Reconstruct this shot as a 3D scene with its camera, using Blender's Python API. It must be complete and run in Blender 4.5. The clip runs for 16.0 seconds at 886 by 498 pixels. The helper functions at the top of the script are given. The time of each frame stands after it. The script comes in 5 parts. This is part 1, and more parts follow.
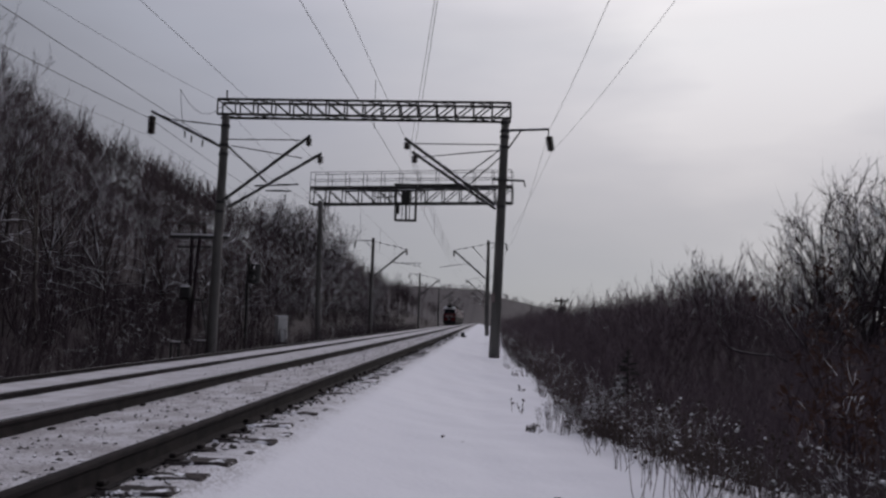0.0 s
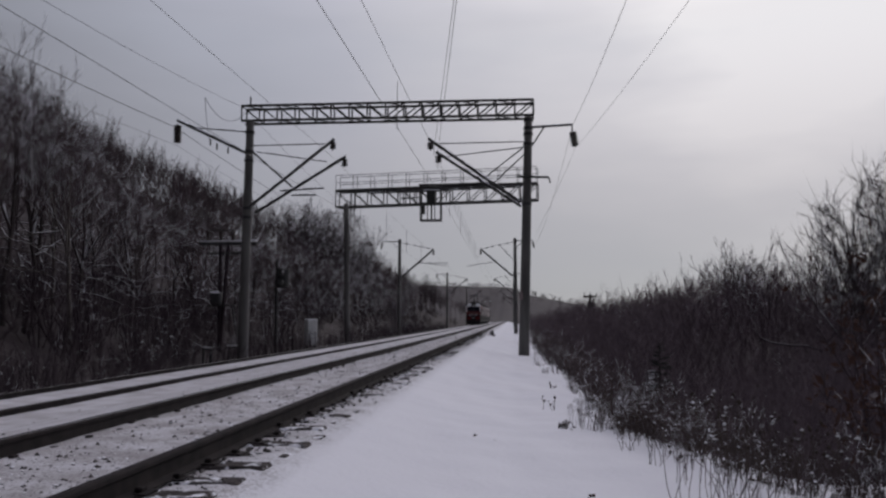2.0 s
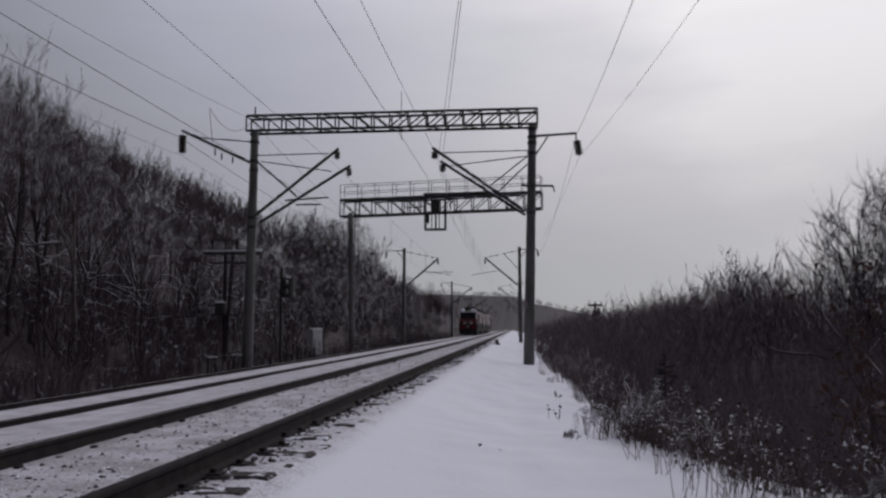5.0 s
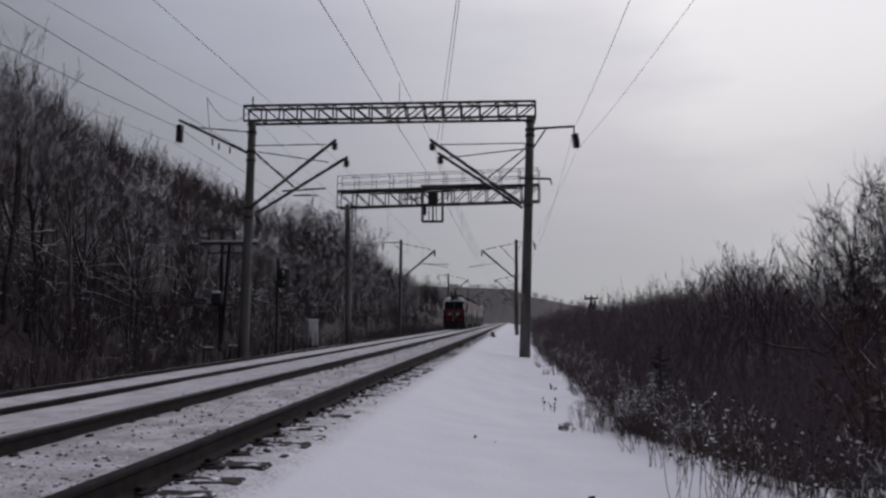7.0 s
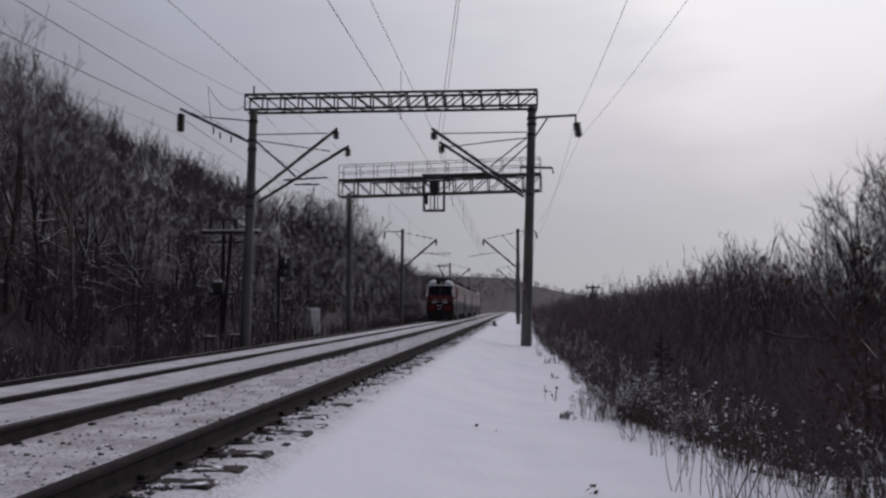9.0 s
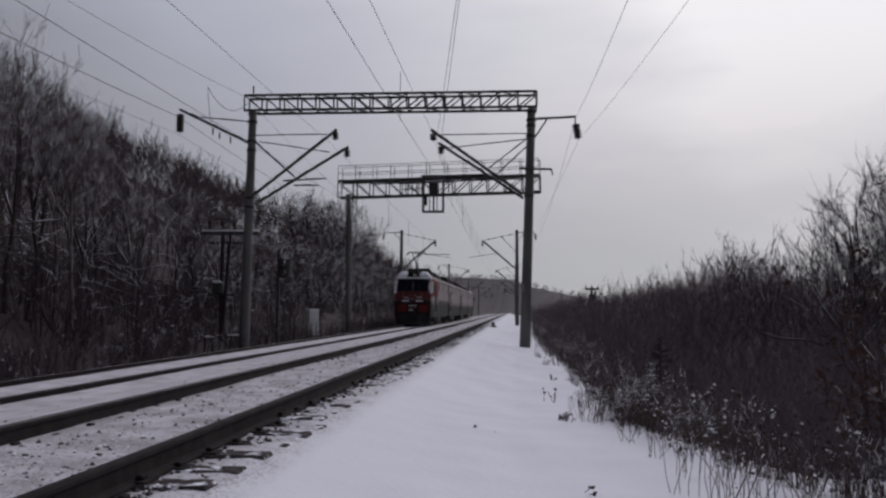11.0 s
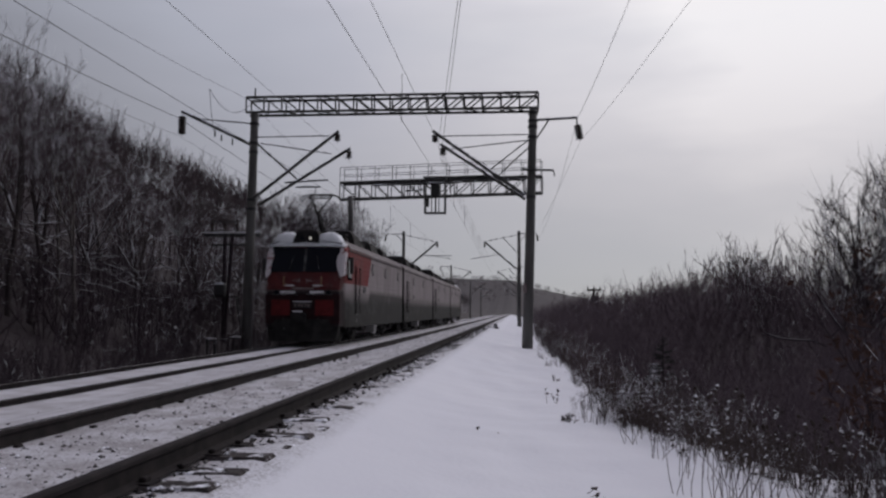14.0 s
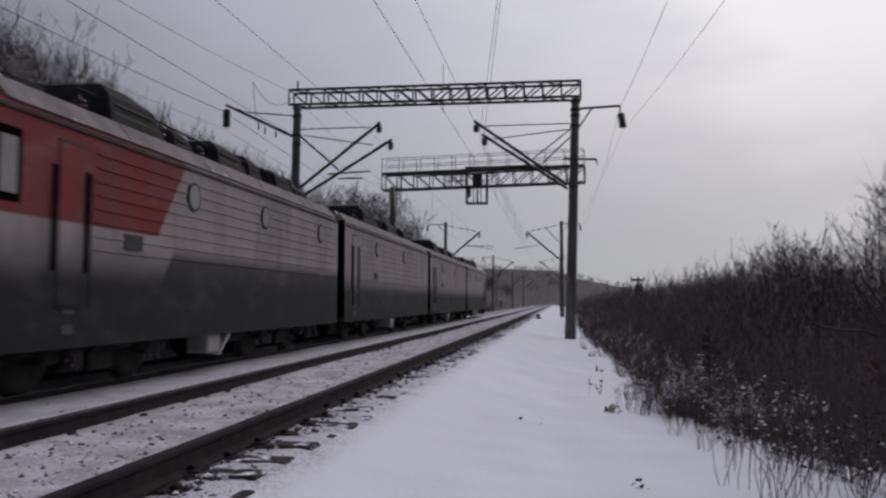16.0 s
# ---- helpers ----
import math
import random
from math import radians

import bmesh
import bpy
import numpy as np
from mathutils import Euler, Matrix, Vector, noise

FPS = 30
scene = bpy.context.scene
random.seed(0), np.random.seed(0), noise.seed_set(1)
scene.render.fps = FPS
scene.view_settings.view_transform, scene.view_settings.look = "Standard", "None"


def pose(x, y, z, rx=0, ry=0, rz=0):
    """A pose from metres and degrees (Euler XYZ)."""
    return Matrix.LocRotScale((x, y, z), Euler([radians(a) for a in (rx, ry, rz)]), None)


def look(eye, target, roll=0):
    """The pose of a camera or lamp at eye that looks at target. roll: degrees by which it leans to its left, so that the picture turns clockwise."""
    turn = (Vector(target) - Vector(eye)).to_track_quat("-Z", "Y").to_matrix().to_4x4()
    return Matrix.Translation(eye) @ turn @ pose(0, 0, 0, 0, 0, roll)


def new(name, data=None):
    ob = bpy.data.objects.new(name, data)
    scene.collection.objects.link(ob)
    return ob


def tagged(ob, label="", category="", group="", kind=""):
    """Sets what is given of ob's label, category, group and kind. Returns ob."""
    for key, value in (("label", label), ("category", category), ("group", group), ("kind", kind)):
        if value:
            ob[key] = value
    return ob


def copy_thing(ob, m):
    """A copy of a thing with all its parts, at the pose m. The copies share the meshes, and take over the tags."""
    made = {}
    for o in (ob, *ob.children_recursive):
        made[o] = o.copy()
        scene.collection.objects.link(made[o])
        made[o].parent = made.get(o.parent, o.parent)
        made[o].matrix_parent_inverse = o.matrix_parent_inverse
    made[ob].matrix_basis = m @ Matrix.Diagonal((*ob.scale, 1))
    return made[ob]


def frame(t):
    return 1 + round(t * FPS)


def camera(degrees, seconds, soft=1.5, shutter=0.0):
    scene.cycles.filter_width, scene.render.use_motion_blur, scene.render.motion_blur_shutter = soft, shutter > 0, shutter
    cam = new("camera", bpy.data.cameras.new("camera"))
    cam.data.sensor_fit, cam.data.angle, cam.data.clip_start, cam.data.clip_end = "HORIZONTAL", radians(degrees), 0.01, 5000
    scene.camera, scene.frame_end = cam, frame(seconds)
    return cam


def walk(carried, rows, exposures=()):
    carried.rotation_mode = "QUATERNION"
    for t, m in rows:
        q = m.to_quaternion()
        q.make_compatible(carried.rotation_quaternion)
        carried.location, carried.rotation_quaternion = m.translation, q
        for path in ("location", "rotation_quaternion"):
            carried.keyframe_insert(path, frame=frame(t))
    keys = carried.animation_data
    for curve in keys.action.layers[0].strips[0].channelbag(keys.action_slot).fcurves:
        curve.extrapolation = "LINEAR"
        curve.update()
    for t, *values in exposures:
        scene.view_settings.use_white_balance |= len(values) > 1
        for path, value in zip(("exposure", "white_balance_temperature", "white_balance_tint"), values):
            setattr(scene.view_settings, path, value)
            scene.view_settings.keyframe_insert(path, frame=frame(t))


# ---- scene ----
cam = camera(56.0, 16.0, soft=2.5, shutter=0.4)
EYE = (0.0, 0.0, 1.13)
# seconds, yaw, pitch, roll of the hand-held camera, which stays on one spot
PATH = [
    (0.0, 2.818, 4.834, -1.537),
    (0.5, 3.689, 4.684, -1.062),
    (1.0, 3.679, 4.977, -0.044),
    (1.5, 4.507, 4.488, 0.369),
    (2.0, 4.786, 4.765, 0.028),
    (2.5, 5.157, 4.839, 0.151),
    (3.0, 5.445, 5.045, 0.039),
    (3.5, 5.007, 5.292, 0.052),
    (4.0, 4.976, 5.380, 0.064),
    (6.5, 5.389, 5.345, 0.331),
    (7.0, 4.845, 4.837, -0.296),
    (7.5, 3.880, 3.576, -0.384),
    (8.0, 3.983, 3.660, -0.422),
    (8.5, 4.493, 3.549, -0.494),
    (9.0, 4.950, 4.087, -0.300),
    (11.5, 4.782, 4.162, -0.534),
    (12.0, 4.514, 3.983, -0.786),
    (12.5, 4.536, 4.005, -0.561),
    (13.0, 4.899, 3.923, -0.248),
    (13.5, 4.913, 4.005, -0.226),
    (14.0, 5.031, 4.255, -0.291),
    (14.5, 5.081, 4.053, -0.373),
    (15.0, 5.760, 3.498, -0.456),
    (15.5, 5.671, 3.419, -0.082),
    (16.0, 7.929, 3.584, -0.217),
]
walk(cam, [(t, pose(*EYE, 90 + p, r, y)) for t, y, p, r in PATH], [(0, -0.1), (6.5, -0.1), (8.0, 0.0), (16, 0.0)])

# ---- light ----
SUN_AZ, SUN_EL = radians(27), radians(24)      # azimuth from +Y towards +X
sun_dir = Vector((math.sin(SUN_AZ) * math.cos(SUN_EL), math.cos(SUN_AZ) * math.cos(SUN_EL), math.sin(SUN_EL)))
world = bpy.data.worlds.new("overcast_sky")
scene.world = world
world.use_nodes = True
wn, wl = world.node_tree.nodes, world.node_tree.links
wn.clear()

sky = wn.new("ShaderNodeTexSky")
sky.sky_type, sky.sun_disc = "NISHITA", False
sky.sun_elevation, sky.sun_rotation = SUN_EL, SUN_AZ
sky.dust_density, sky.air_density = 0.0, 0.6
sky_bg = wn.new("ShaderNodeBackground")
sky_bg.inputs["Strength"].default_value = 0.03
grey_veil = wn.new("ShaderNodeHueSaturation")    # the cloud layer takes the colour out of the sky above it
grey_veil.inputs["Saturation"].default_value = 0.15
wl.new(sky.outputs[0], grey_veil.inputs["Color"])
wl.new(grey_veil.outputs[0], sky_bg.inputs["Color"])
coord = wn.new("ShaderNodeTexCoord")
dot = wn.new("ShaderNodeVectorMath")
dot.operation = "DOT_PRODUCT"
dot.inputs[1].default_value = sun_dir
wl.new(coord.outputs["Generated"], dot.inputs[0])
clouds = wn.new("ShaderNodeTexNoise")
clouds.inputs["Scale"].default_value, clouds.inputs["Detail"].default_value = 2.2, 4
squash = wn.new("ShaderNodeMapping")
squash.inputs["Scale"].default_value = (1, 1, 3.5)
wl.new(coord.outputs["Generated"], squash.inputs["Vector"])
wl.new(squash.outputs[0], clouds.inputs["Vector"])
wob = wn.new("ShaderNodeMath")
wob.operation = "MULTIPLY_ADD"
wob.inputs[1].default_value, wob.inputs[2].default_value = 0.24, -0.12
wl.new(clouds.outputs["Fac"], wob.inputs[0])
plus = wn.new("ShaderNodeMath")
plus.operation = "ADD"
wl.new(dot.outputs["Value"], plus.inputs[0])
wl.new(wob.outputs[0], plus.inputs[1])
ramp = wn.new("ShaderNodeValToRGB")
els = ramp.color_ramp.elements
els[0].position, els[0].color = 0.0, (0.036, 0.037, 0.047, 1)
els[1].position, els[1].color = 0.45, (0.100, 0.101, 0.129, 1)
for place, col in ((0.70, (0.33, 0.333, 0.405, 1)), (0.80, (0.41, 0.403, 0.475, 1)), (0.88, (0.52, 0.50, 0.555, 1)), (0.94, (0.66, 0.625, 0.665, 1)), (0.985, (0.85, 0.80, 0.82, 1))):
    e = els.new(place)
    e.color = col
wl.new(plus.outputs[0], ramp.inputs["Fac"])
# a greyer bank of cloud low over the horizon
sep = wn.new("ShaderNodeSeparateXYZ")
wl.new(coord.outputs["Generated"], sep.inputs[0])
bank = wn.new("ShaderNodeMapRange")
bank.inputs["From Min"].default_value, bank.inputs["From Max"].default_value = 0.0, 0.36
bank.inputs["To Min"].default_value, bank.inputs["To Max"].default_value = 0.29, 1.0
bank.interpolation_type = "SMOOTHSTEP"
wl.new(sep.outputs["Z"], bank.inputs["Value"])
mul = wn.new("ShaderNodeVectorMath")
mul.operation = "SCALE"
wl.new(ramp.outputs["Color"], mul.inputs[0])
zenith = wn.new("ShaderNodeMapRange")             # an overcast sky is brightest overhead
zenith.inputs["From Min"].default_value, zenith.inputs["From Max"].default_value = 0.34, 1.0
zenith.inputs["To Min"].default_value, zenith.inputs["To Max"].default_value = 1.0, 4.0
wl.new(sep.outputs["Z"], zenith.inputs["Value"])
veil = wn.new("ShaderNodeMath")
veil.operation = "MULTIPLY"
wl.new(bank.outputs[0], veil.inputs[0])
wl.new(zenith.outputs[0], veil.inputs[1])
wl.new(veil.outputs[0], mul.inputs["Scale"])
tint = wn.new("ShaderNodeValToRGB")               # warm haze at the horizon, cooler above it, neutral cloud overhead
tones = tint.color_ramp.elements
tones[0].position, tones[0].color = 0.03, (1.0, 0.952, 0.952, 1)
tones[1].position, tones[1].color = 0.60, (1.0, 0.955, 0.945, 1)
middle_tone = tones.new(0.32)
middle_tone.color = (0.935, 0.962, 0.962, 1)
wl.new(sep.outputs["Z"], tint.inputs["Fac"])
toned = wn.new("ShaderNodeVectorMath")
toned.operation = "MULTIPLY"
wl.new(mul.outputs[0], toned.inputs[0])
wl.new(tint.outputs["Color"], toned.inputs[1])
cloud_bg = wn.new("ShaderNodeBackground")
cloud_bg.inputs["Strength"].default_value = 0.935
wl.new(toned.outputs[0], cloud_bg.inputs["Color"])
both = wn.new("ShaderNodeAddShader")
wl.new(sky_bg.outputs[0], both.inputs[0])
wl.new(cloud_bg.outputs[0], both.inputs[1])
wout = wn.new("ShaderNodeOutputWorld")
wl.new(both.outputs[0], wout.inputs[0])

sun_data = bpy.data.lights.new("sun", "SUN")
sun_data.energy, sun_data.angle, sun_data.color = 0.4, radians(30), (1.0, 0.96, 0.92)
sun = new("sun", sun_data)
sun.matrix_world = look((0, 0, 60), Vector((0, 0, 60)) - sun_dir)


# ---- materials ----
def material(name, build):
    m = bpy.data.materials.new(name)
    m.use_nodes = True
    nt = m.node_tree
    bsdf = nt.nodes["Principled BSDF"]
    build(nt, bsdf)
    return m


def tex(nt, kind="ShaderNodeTexNoise", scale=5.0, detail=5.0, space="Object", stretch=None, rough=0.55):
    c = nt.nodes.new("ShaderNodeTexCoord")
    n = nt.nodes.new(kind)
    n.inputs["Scale"].default_value = scale
    if kind == "ShaderNodeTexNoise":
        n.inputs["Detail"].default_value, n.inputs["Roughness"].default_value = detail, rough
    src = c.outputs[space]
    if stretch:
        mp = nt.nodes.new("ShaderNodeMapping")
        mp.inputs["Scale"].default_value = stretch
        nt.links.new(src, mp.inputs["Vector"])
        src = mp.outputs[0]
    nt.links.new(src, n.inputs["Vector"])
    return n.outputs["Fac"] if kind == "ShaderNodeTexNoise" else n.outputs["Distance"]


def mix(nt, fac, a, b):
    n = nt.nodes.new("ShaderNodeMix")
    n.data_type = "RGBA"
    for sock, v in ((n.inputs[0], fac), (n.inputs[6], a), (n.inputs[7], b)):
        if hasattr(v, "is_output"):
            nt.links.new(v, sock)
        elif isinstance(v, tuple):
            sock.default_value = (*v, 1)
        else:
            sock.default_value = v
    return n.outputs[2]


def span(nt, v, a, b, lo=0.0, hi=1.0):
    n = nt.nodes.new("ShaderNodeMapRange")
    n.interpolation_type = "SMOOTHSTEP"
    for k, x in zip(("From Min", "From Max", "To Min", "To Max"), (a, b, lo, hi)):
        n.inputs[k].default_value = x
    nt.links.new(v, n.inputs["Value"])
    return n.outputs[0]


def calc(nt, op, a, b=0.0):
    n = nt.nodes.new("ShaderNodeMath")
    n.operation = op
    for sock, v in zip(n.inputs, (a, b)):
        if hasattr(v, "is_output"):
            nt.links.new(v, sock)
        else:
            sock.default_value = v
    return n.outputs[0]


def relief(nt, bsdf, height, strength=0.3, distance=0.02):
    b = nt.nodes.new("ShaderNodeBump")
    b.inputs["Strength"].default_value, b.inputs["Distance"].default_value = strength, distance
    nt.links.new(height, b.inputs["Height"])
    nt.links.new(b.outputs[0], bsdf.inputs["Normal"])


def upward(nt):
    g = nt.nodes.new("ShaderNodeNewGeometry")
    s = nt.nodes.new("ShaderNodeSeparateXYZ")
    nt.links.new(g.outputs["Normal"], s.inputs[0])
    return s.outputs["Z"]


def where(nt):
    g = nt.nodes.new("ShaderNodeNewGeometry")
    s = nt.nodes.new("ShaderNodeSeparateXYZ")
    nt.links.new(g.outputs["Position"], s.inputs[0])
    return s.outputs


SNOW = (0.80, 0.82, 0.87)


def plain(name, a, b, scale=6.0, rough=0.7, metal=0.0, bump=0.25, snow=0.0, stretch=None, fine=60.0, spec=0.5, space="Object"):
    """Two-tone surface with coarse stains and fine grain; snow: how much of the upward faces is snowed over."""
    def build(nt, bsdf):
        if space == "World":
            g = nt.nodes.new("ShaderNodeNewGeometry")

            def field(s, d):
                n = nt.nodes.new("ShaderNodeTexNoise")
                n.inputs["Scale"].default_value, n.inputs["Detail"].default_value = s, d
                nt.links.new(g.outputs["Position"], n.inputs["Vector"])
                return n.outputs["Fac"]
        else:
            def field(s, d):
                return tex(nt, scale=s, detail=d, stretch=stretch)
        col = mix(nt, span(nt, field(scale, 5), 0.3, 0.7), a, b)
        grain = field(fine, 3)
        col = mix(nt, calc(nt, "MULTIPLY", grain, 0.35), col, tuple(x * 0.6 for x in a))
        if snow:
            f = calc(nt, "MULTIPLY", span(nt, upward(nt), 0.25, 0.6), span(nt, field(scale * 0.7, 5), 0.62 - snow * 0.4, 0.70 - snow * 0.4))
            col = mix(nt, f, col, SNOW)
        nt.links.new(col, bsdf.inputs["Base Color"])
        bsdf.inputs["Roughness"].default_value, bsdf.inputs["Metallic"].default_value = rough, metal
        bsdf.inputs["Specular IOR Level"].default_value = spec
        relief(nt, bsdf, grain, bump, 0.01)
    return material(name, build)


def ground_build(nt, bsdf):
    x = where(nt)[0]
    y = where(nt)[1]
    g = nt.nodes.new("ShaderNodeNewGeometry")

    def noise_at(scale, detail=5):
        n = nt.nodes.new("ShaderNodeTexNoise")
        n.inputs["Scale"].default_value, n.inputs["Detail"].default_value = scale, detail
        nt.links.new(g.outputs["Position"], n.inputs["Vector"])
        return n.outputs["Fac"]
    big, mid, small = noise_at(0.25), noise_at(2.2), noise_at(14.0)
    litter = mix(nt, mid, (0.020, 0.0155, 0.0175), (0.048, 0.038, 0.040))
    snow = mix(nt, big, (0.69, 0.71, 0.765), (0.79, 0.805, 0.845))
    # fallen leaves and bare earth take over under the woods on both sides
    left = span(nt, x, -12.0, -9.9, 0.95, 0.0)
    right = span(nt, calc(nt, "ADD", x, calc(nt, "MULTIPLY", big, 1.2)), 4.9, 7.4, 0.0, 0.88)
    woods = calc(nt, "MAXIMUM", calc(nt, "MAXIMUM", left, right), 0.0)
    patch = span(nt, calc(nt, "ADD", calc(nt, "MULTIPLY", mid, 0.6), calc(nt, "MULTIPLY", small, 0.4)), 0.40, 0.56)
    fac = span(nt, calc(nt, "SUBTRACT", calc(nt, "ADD", woods, 0.0), calc(nt, "MULTIPLY", patch, 0.55)), 0.12, 0.35)
    # gravel shows through between the rails
    bed = calc(nt, "MULTIPLY", span(nt, x, -4.75, -4.45), span(nt, x, -1.95, -1.6, 1.0, 0.0))
    grit = noise_at(38.0, 3)
    specks = calc(nt, "MULTIPLY", bed, span(nt, calc(nt, "ADD", calc(nt, "MULTIPLY", grit, 0.75), calc(nt, "MULTIPLY", mid, 0.25)), 0.50, 0.60, 0.0, 0.75))
    stones = calc(nt, "MULTIPLY", bed, span(nt, calc(nt, "ADD", calc(nt, "MULTIPLY", small, 0.7), calc(nt, "MULTIPLY", mid, 0.3)), 0.50, 0.66, 0.0, 0.5))
    col = mix(nt, fac, snow, litter)
    col = mix(nt, stones, col, (0.16, 0.15, 0.15))
    col = mix(nt, specks, col, (0.12, 0.11, 0.112))
    # dirty snow along the tracks
    track = calc(nt, "MULTIPLY", span(nt, x, -10.4, -9.4), span(nt, calc(nt, "ADD", x, calc(nt, "MULTIPLY", mid, 0.5)), -2.1, -1.3, 1.0, 0.0))
    soot_shade = calc(nt, "MULTIPLY", track, calc(nt, "ADD", 0.42, calc(nt, "MULTIPLY", span(nt, mid, 0.35, 0.7), 0.36)))
    col = mix(nt, soot_shade, col, (0.30, 0.285, 0.29))
    # thin snow under the far woods
    col = mix(nt, span(nt, y, 285.0, 320.0), col, mix(nt, big, (0.038, 0.033, 0.037), (0.082, 0.073, 0.079)))
    nt.links.new(col, bsdf.inputs["Base Color"])
    bsdf.inputs["Roughness"].default_value = 0.85
    bsdf.inputs["Specular IOR Level"].default_value = 0.2
    h = calc(nt, "ADD", calc(nt, "MULTIPLY", mid, 0.7), calc(nt, "MULTIPLY", small, 0.3))
    relief(nt, bsdf, h, 0.35, 0.05)


M_GROUND = material("snowy_ground", ground_build)


def bark_build(a, b, snow, top, vary=0.4, stand=0.0):
    def build(nt, bsdf):
        i = nt.nodes.new("ShaderNodeObjectInfo")
        g = nt.nodes.new("ShaderNodeNewGeometry")
        n = nt.nodes.new("ShaderNodeTexNoise")
        n.inputs["Scale"].default_value, n.inputs["Detail"].default_value = 1.6, 4
        nt.links.new(g.outputs["Position"], n.inputs["Vector"])
        fac = calc(nt, "ADD", calc(nt, "MULTIPLY", g.outputs["Random Per Island"], vary), calc(nt, "MULTIPLY", n.outputs["Fac"], 1 - vary))
        col = mix(nt, fac, a, b)
        if stand:                              # some stands are paler than their neighbours
            p = nt.nodes.new("ShaderNodeTexNoise")
            p.inputs["Scale"].default_value, p.inputs["Detail"].default_value = 0.22, 2
            flat = nt.nodes.new("ShaderNodeMapping")
            flat.inputs["Scale"].default_value = (1, 0.6, 0.25)
            nt.links.new(g.outputs["Position"], flat.inputs["Vector"])
            nt.links.new(flat.outputs[0], p.inputs["Vector"])
            col = mix(nt, span(nt, p.outputs["Fac"], 0.5, 0.68, 0.0, stand), col, tuple(min(1, x * 2.2 + 0.03) for x in b))
        col = mix(nt, calc(nt, "MULTIPLY", i.outputs["Random"], 0.35), col, tuple(x * 0.5 for x in a))
        f = calc(nt, "MULTIPLY", span(nt, upward(nt), top, top + 0.3), span(nt, n.outputs["Fac"], 0.66 - snow * 0.4, 0.72 - snow * 0.4))
        col = mix(nt, f, col, SNOW)
        nt.links.new(col, bsdf.inputs["Base Color"])
        bsdf.inputs["Roughness"].default_value = 0.9
        bsdf.inputs["Specular IOR Level"].default_value = 0.15
    return build


M_BARK = material("grey_bark", bark_build((0.03, 0.025, 0.026), (0.085, 0.072, 0.07), 0.75, 0.2))
M_PALE_BARK = material("pale_bark", bark_build((0.10, 0.088, 0.082), (0.19, 0.17, 0.16), 0.4, 0.25))
M_TWIG = material("brown_twigs", bark_build((0.040, 0.030, 0.033), (0.105, 0.081, 0.083), 0.42, 0.3))
M_WOODS = material("far_woods", bark_build((0.034, 0.025, 0.030), (0.088, 0.066, 0.074), 0.08, 0.4, 0.25, 0.4))
M_THICKET = material("thicket_twigs", bark_build((0.082, 0.064, 0.075), (0.155, 0.121, 0.140), 0.0, 0.5, 0.2))
M_SLOPE = material("slope_twigs", bark_build((0.055, 0.043, 0.047), (0.13, 0.102, 0.106), 0.3, 0.3))
# twigs in darker tones, the understorey's shade put into their colour
M_UNDERBRUSH = material("shade_dark_brush", bark_build((0.025, 0.019, 0.023), (0.062, 0.047, 0.055), 0.16, 0.4))
M_WEED = material("dry_weeds", bark_build((0.045, 0.035, 0.033), (0.12, 0.095, 0.085), 0.3, 0.3))
M_HEAD = material("seed_heads", bark_build((0.04, 0.032, 0.029), (0.09, 0.07, 0.062), 0.34, 0.2))
M_LEAF = material("withered_leaves", bark_build((0.05, 0.03, 0.026), (0.11, 0.062, 0.05), 0.12, 0.5))
M_CONCRETE = plain("weathered_concrete", (0.085, 0.082, 0.08), (0.15, 0.145, 0.14), 2.0, 0.85, stretch=(1, 1, 0.3))
M_STEEL = plain("dark_painted_steel", (0.035, 0.035, 0.037), (0.07, 0.068, 0.068), 3.0, 0.6, 0.2, snow=0.35)
M_RUST = plain("rusty_rail_steel", (0.016, 0.014, 0.015), (0.032, 0.027, 0.027), 5.0, 0.85, 0.0, spec=0.12, space="World")
M_RAILTOP = plain("worn_rail_steel", (0.40, 0.385, 0.385), (0.62, 0.61, 0.61), 8.0, 0.25, 1.0, bump=0.01)
M_WIRE = plain("weathered_wire", (0.06, 0.06, 0.062), (0.10, 0.10, 0.10), 3.0, 0.6, 0.3)
M_GLAZE = plain("dark_porcelain", (0.025, 0.02, 0.018), (0.06, 0.045, 0.04), 8.0, 0.25)
M_SLEEPER = plain("old_sleeper", (0.022, 0.019, 0.019), (0.07, 0.061, 0.06), 9.0, 0.9, snow=0.25, spec=0.15, space="World")
M_STONE = plain("ballast_stone", (0.05, 0.046, 0.046), (0.16, 0.15, 0.148), 9.0, 0.9, snow=0.3, spec=0.15, space="World")
M_SNOW = plain("lying_snow", (0.80, 0.82, 0.86), (0.86, 0.88, 0.91), 3.0, 0.9, bump=0.15, fine=25.0)
M_CABINET = plain("grey_cabinet_paint", (0.50, 0.51, 0.51), (0.62, 0.63, 0.62), 2.5, 0.6)
M_LIGHTPANEL = plain("brighter_side_white", (0.62, 0.62, 0.6), (0.72, 0.72, 0.7), 2.5, 0.6)
M_BLACK = plain("matt_black_paint", (0.014, 0.014, 0.015), (0.03, 0.03, 0.03), 4.0, 0.6, snow=0.3)
M_UNDER = plain("sooty_underframe", (0.012, 0.011, 0.012), (0.03, 0.028, 0.027), 3.0, 0.85, 0.0, spec=0.2)
M_PANEL = plain("grimy_red_panel", (0.085, 0.008, 0.010), (0.15, 0.016, 0.018), 2.6, 0.7, bump=0.08, spec=0.2)
M_FRONT = plain("grimy_front_paint", (0.015, 0.007, 0.009), (0.040, 0.015, 0.018), 2.2, 0.8, bump=0.1, spec=0.15)
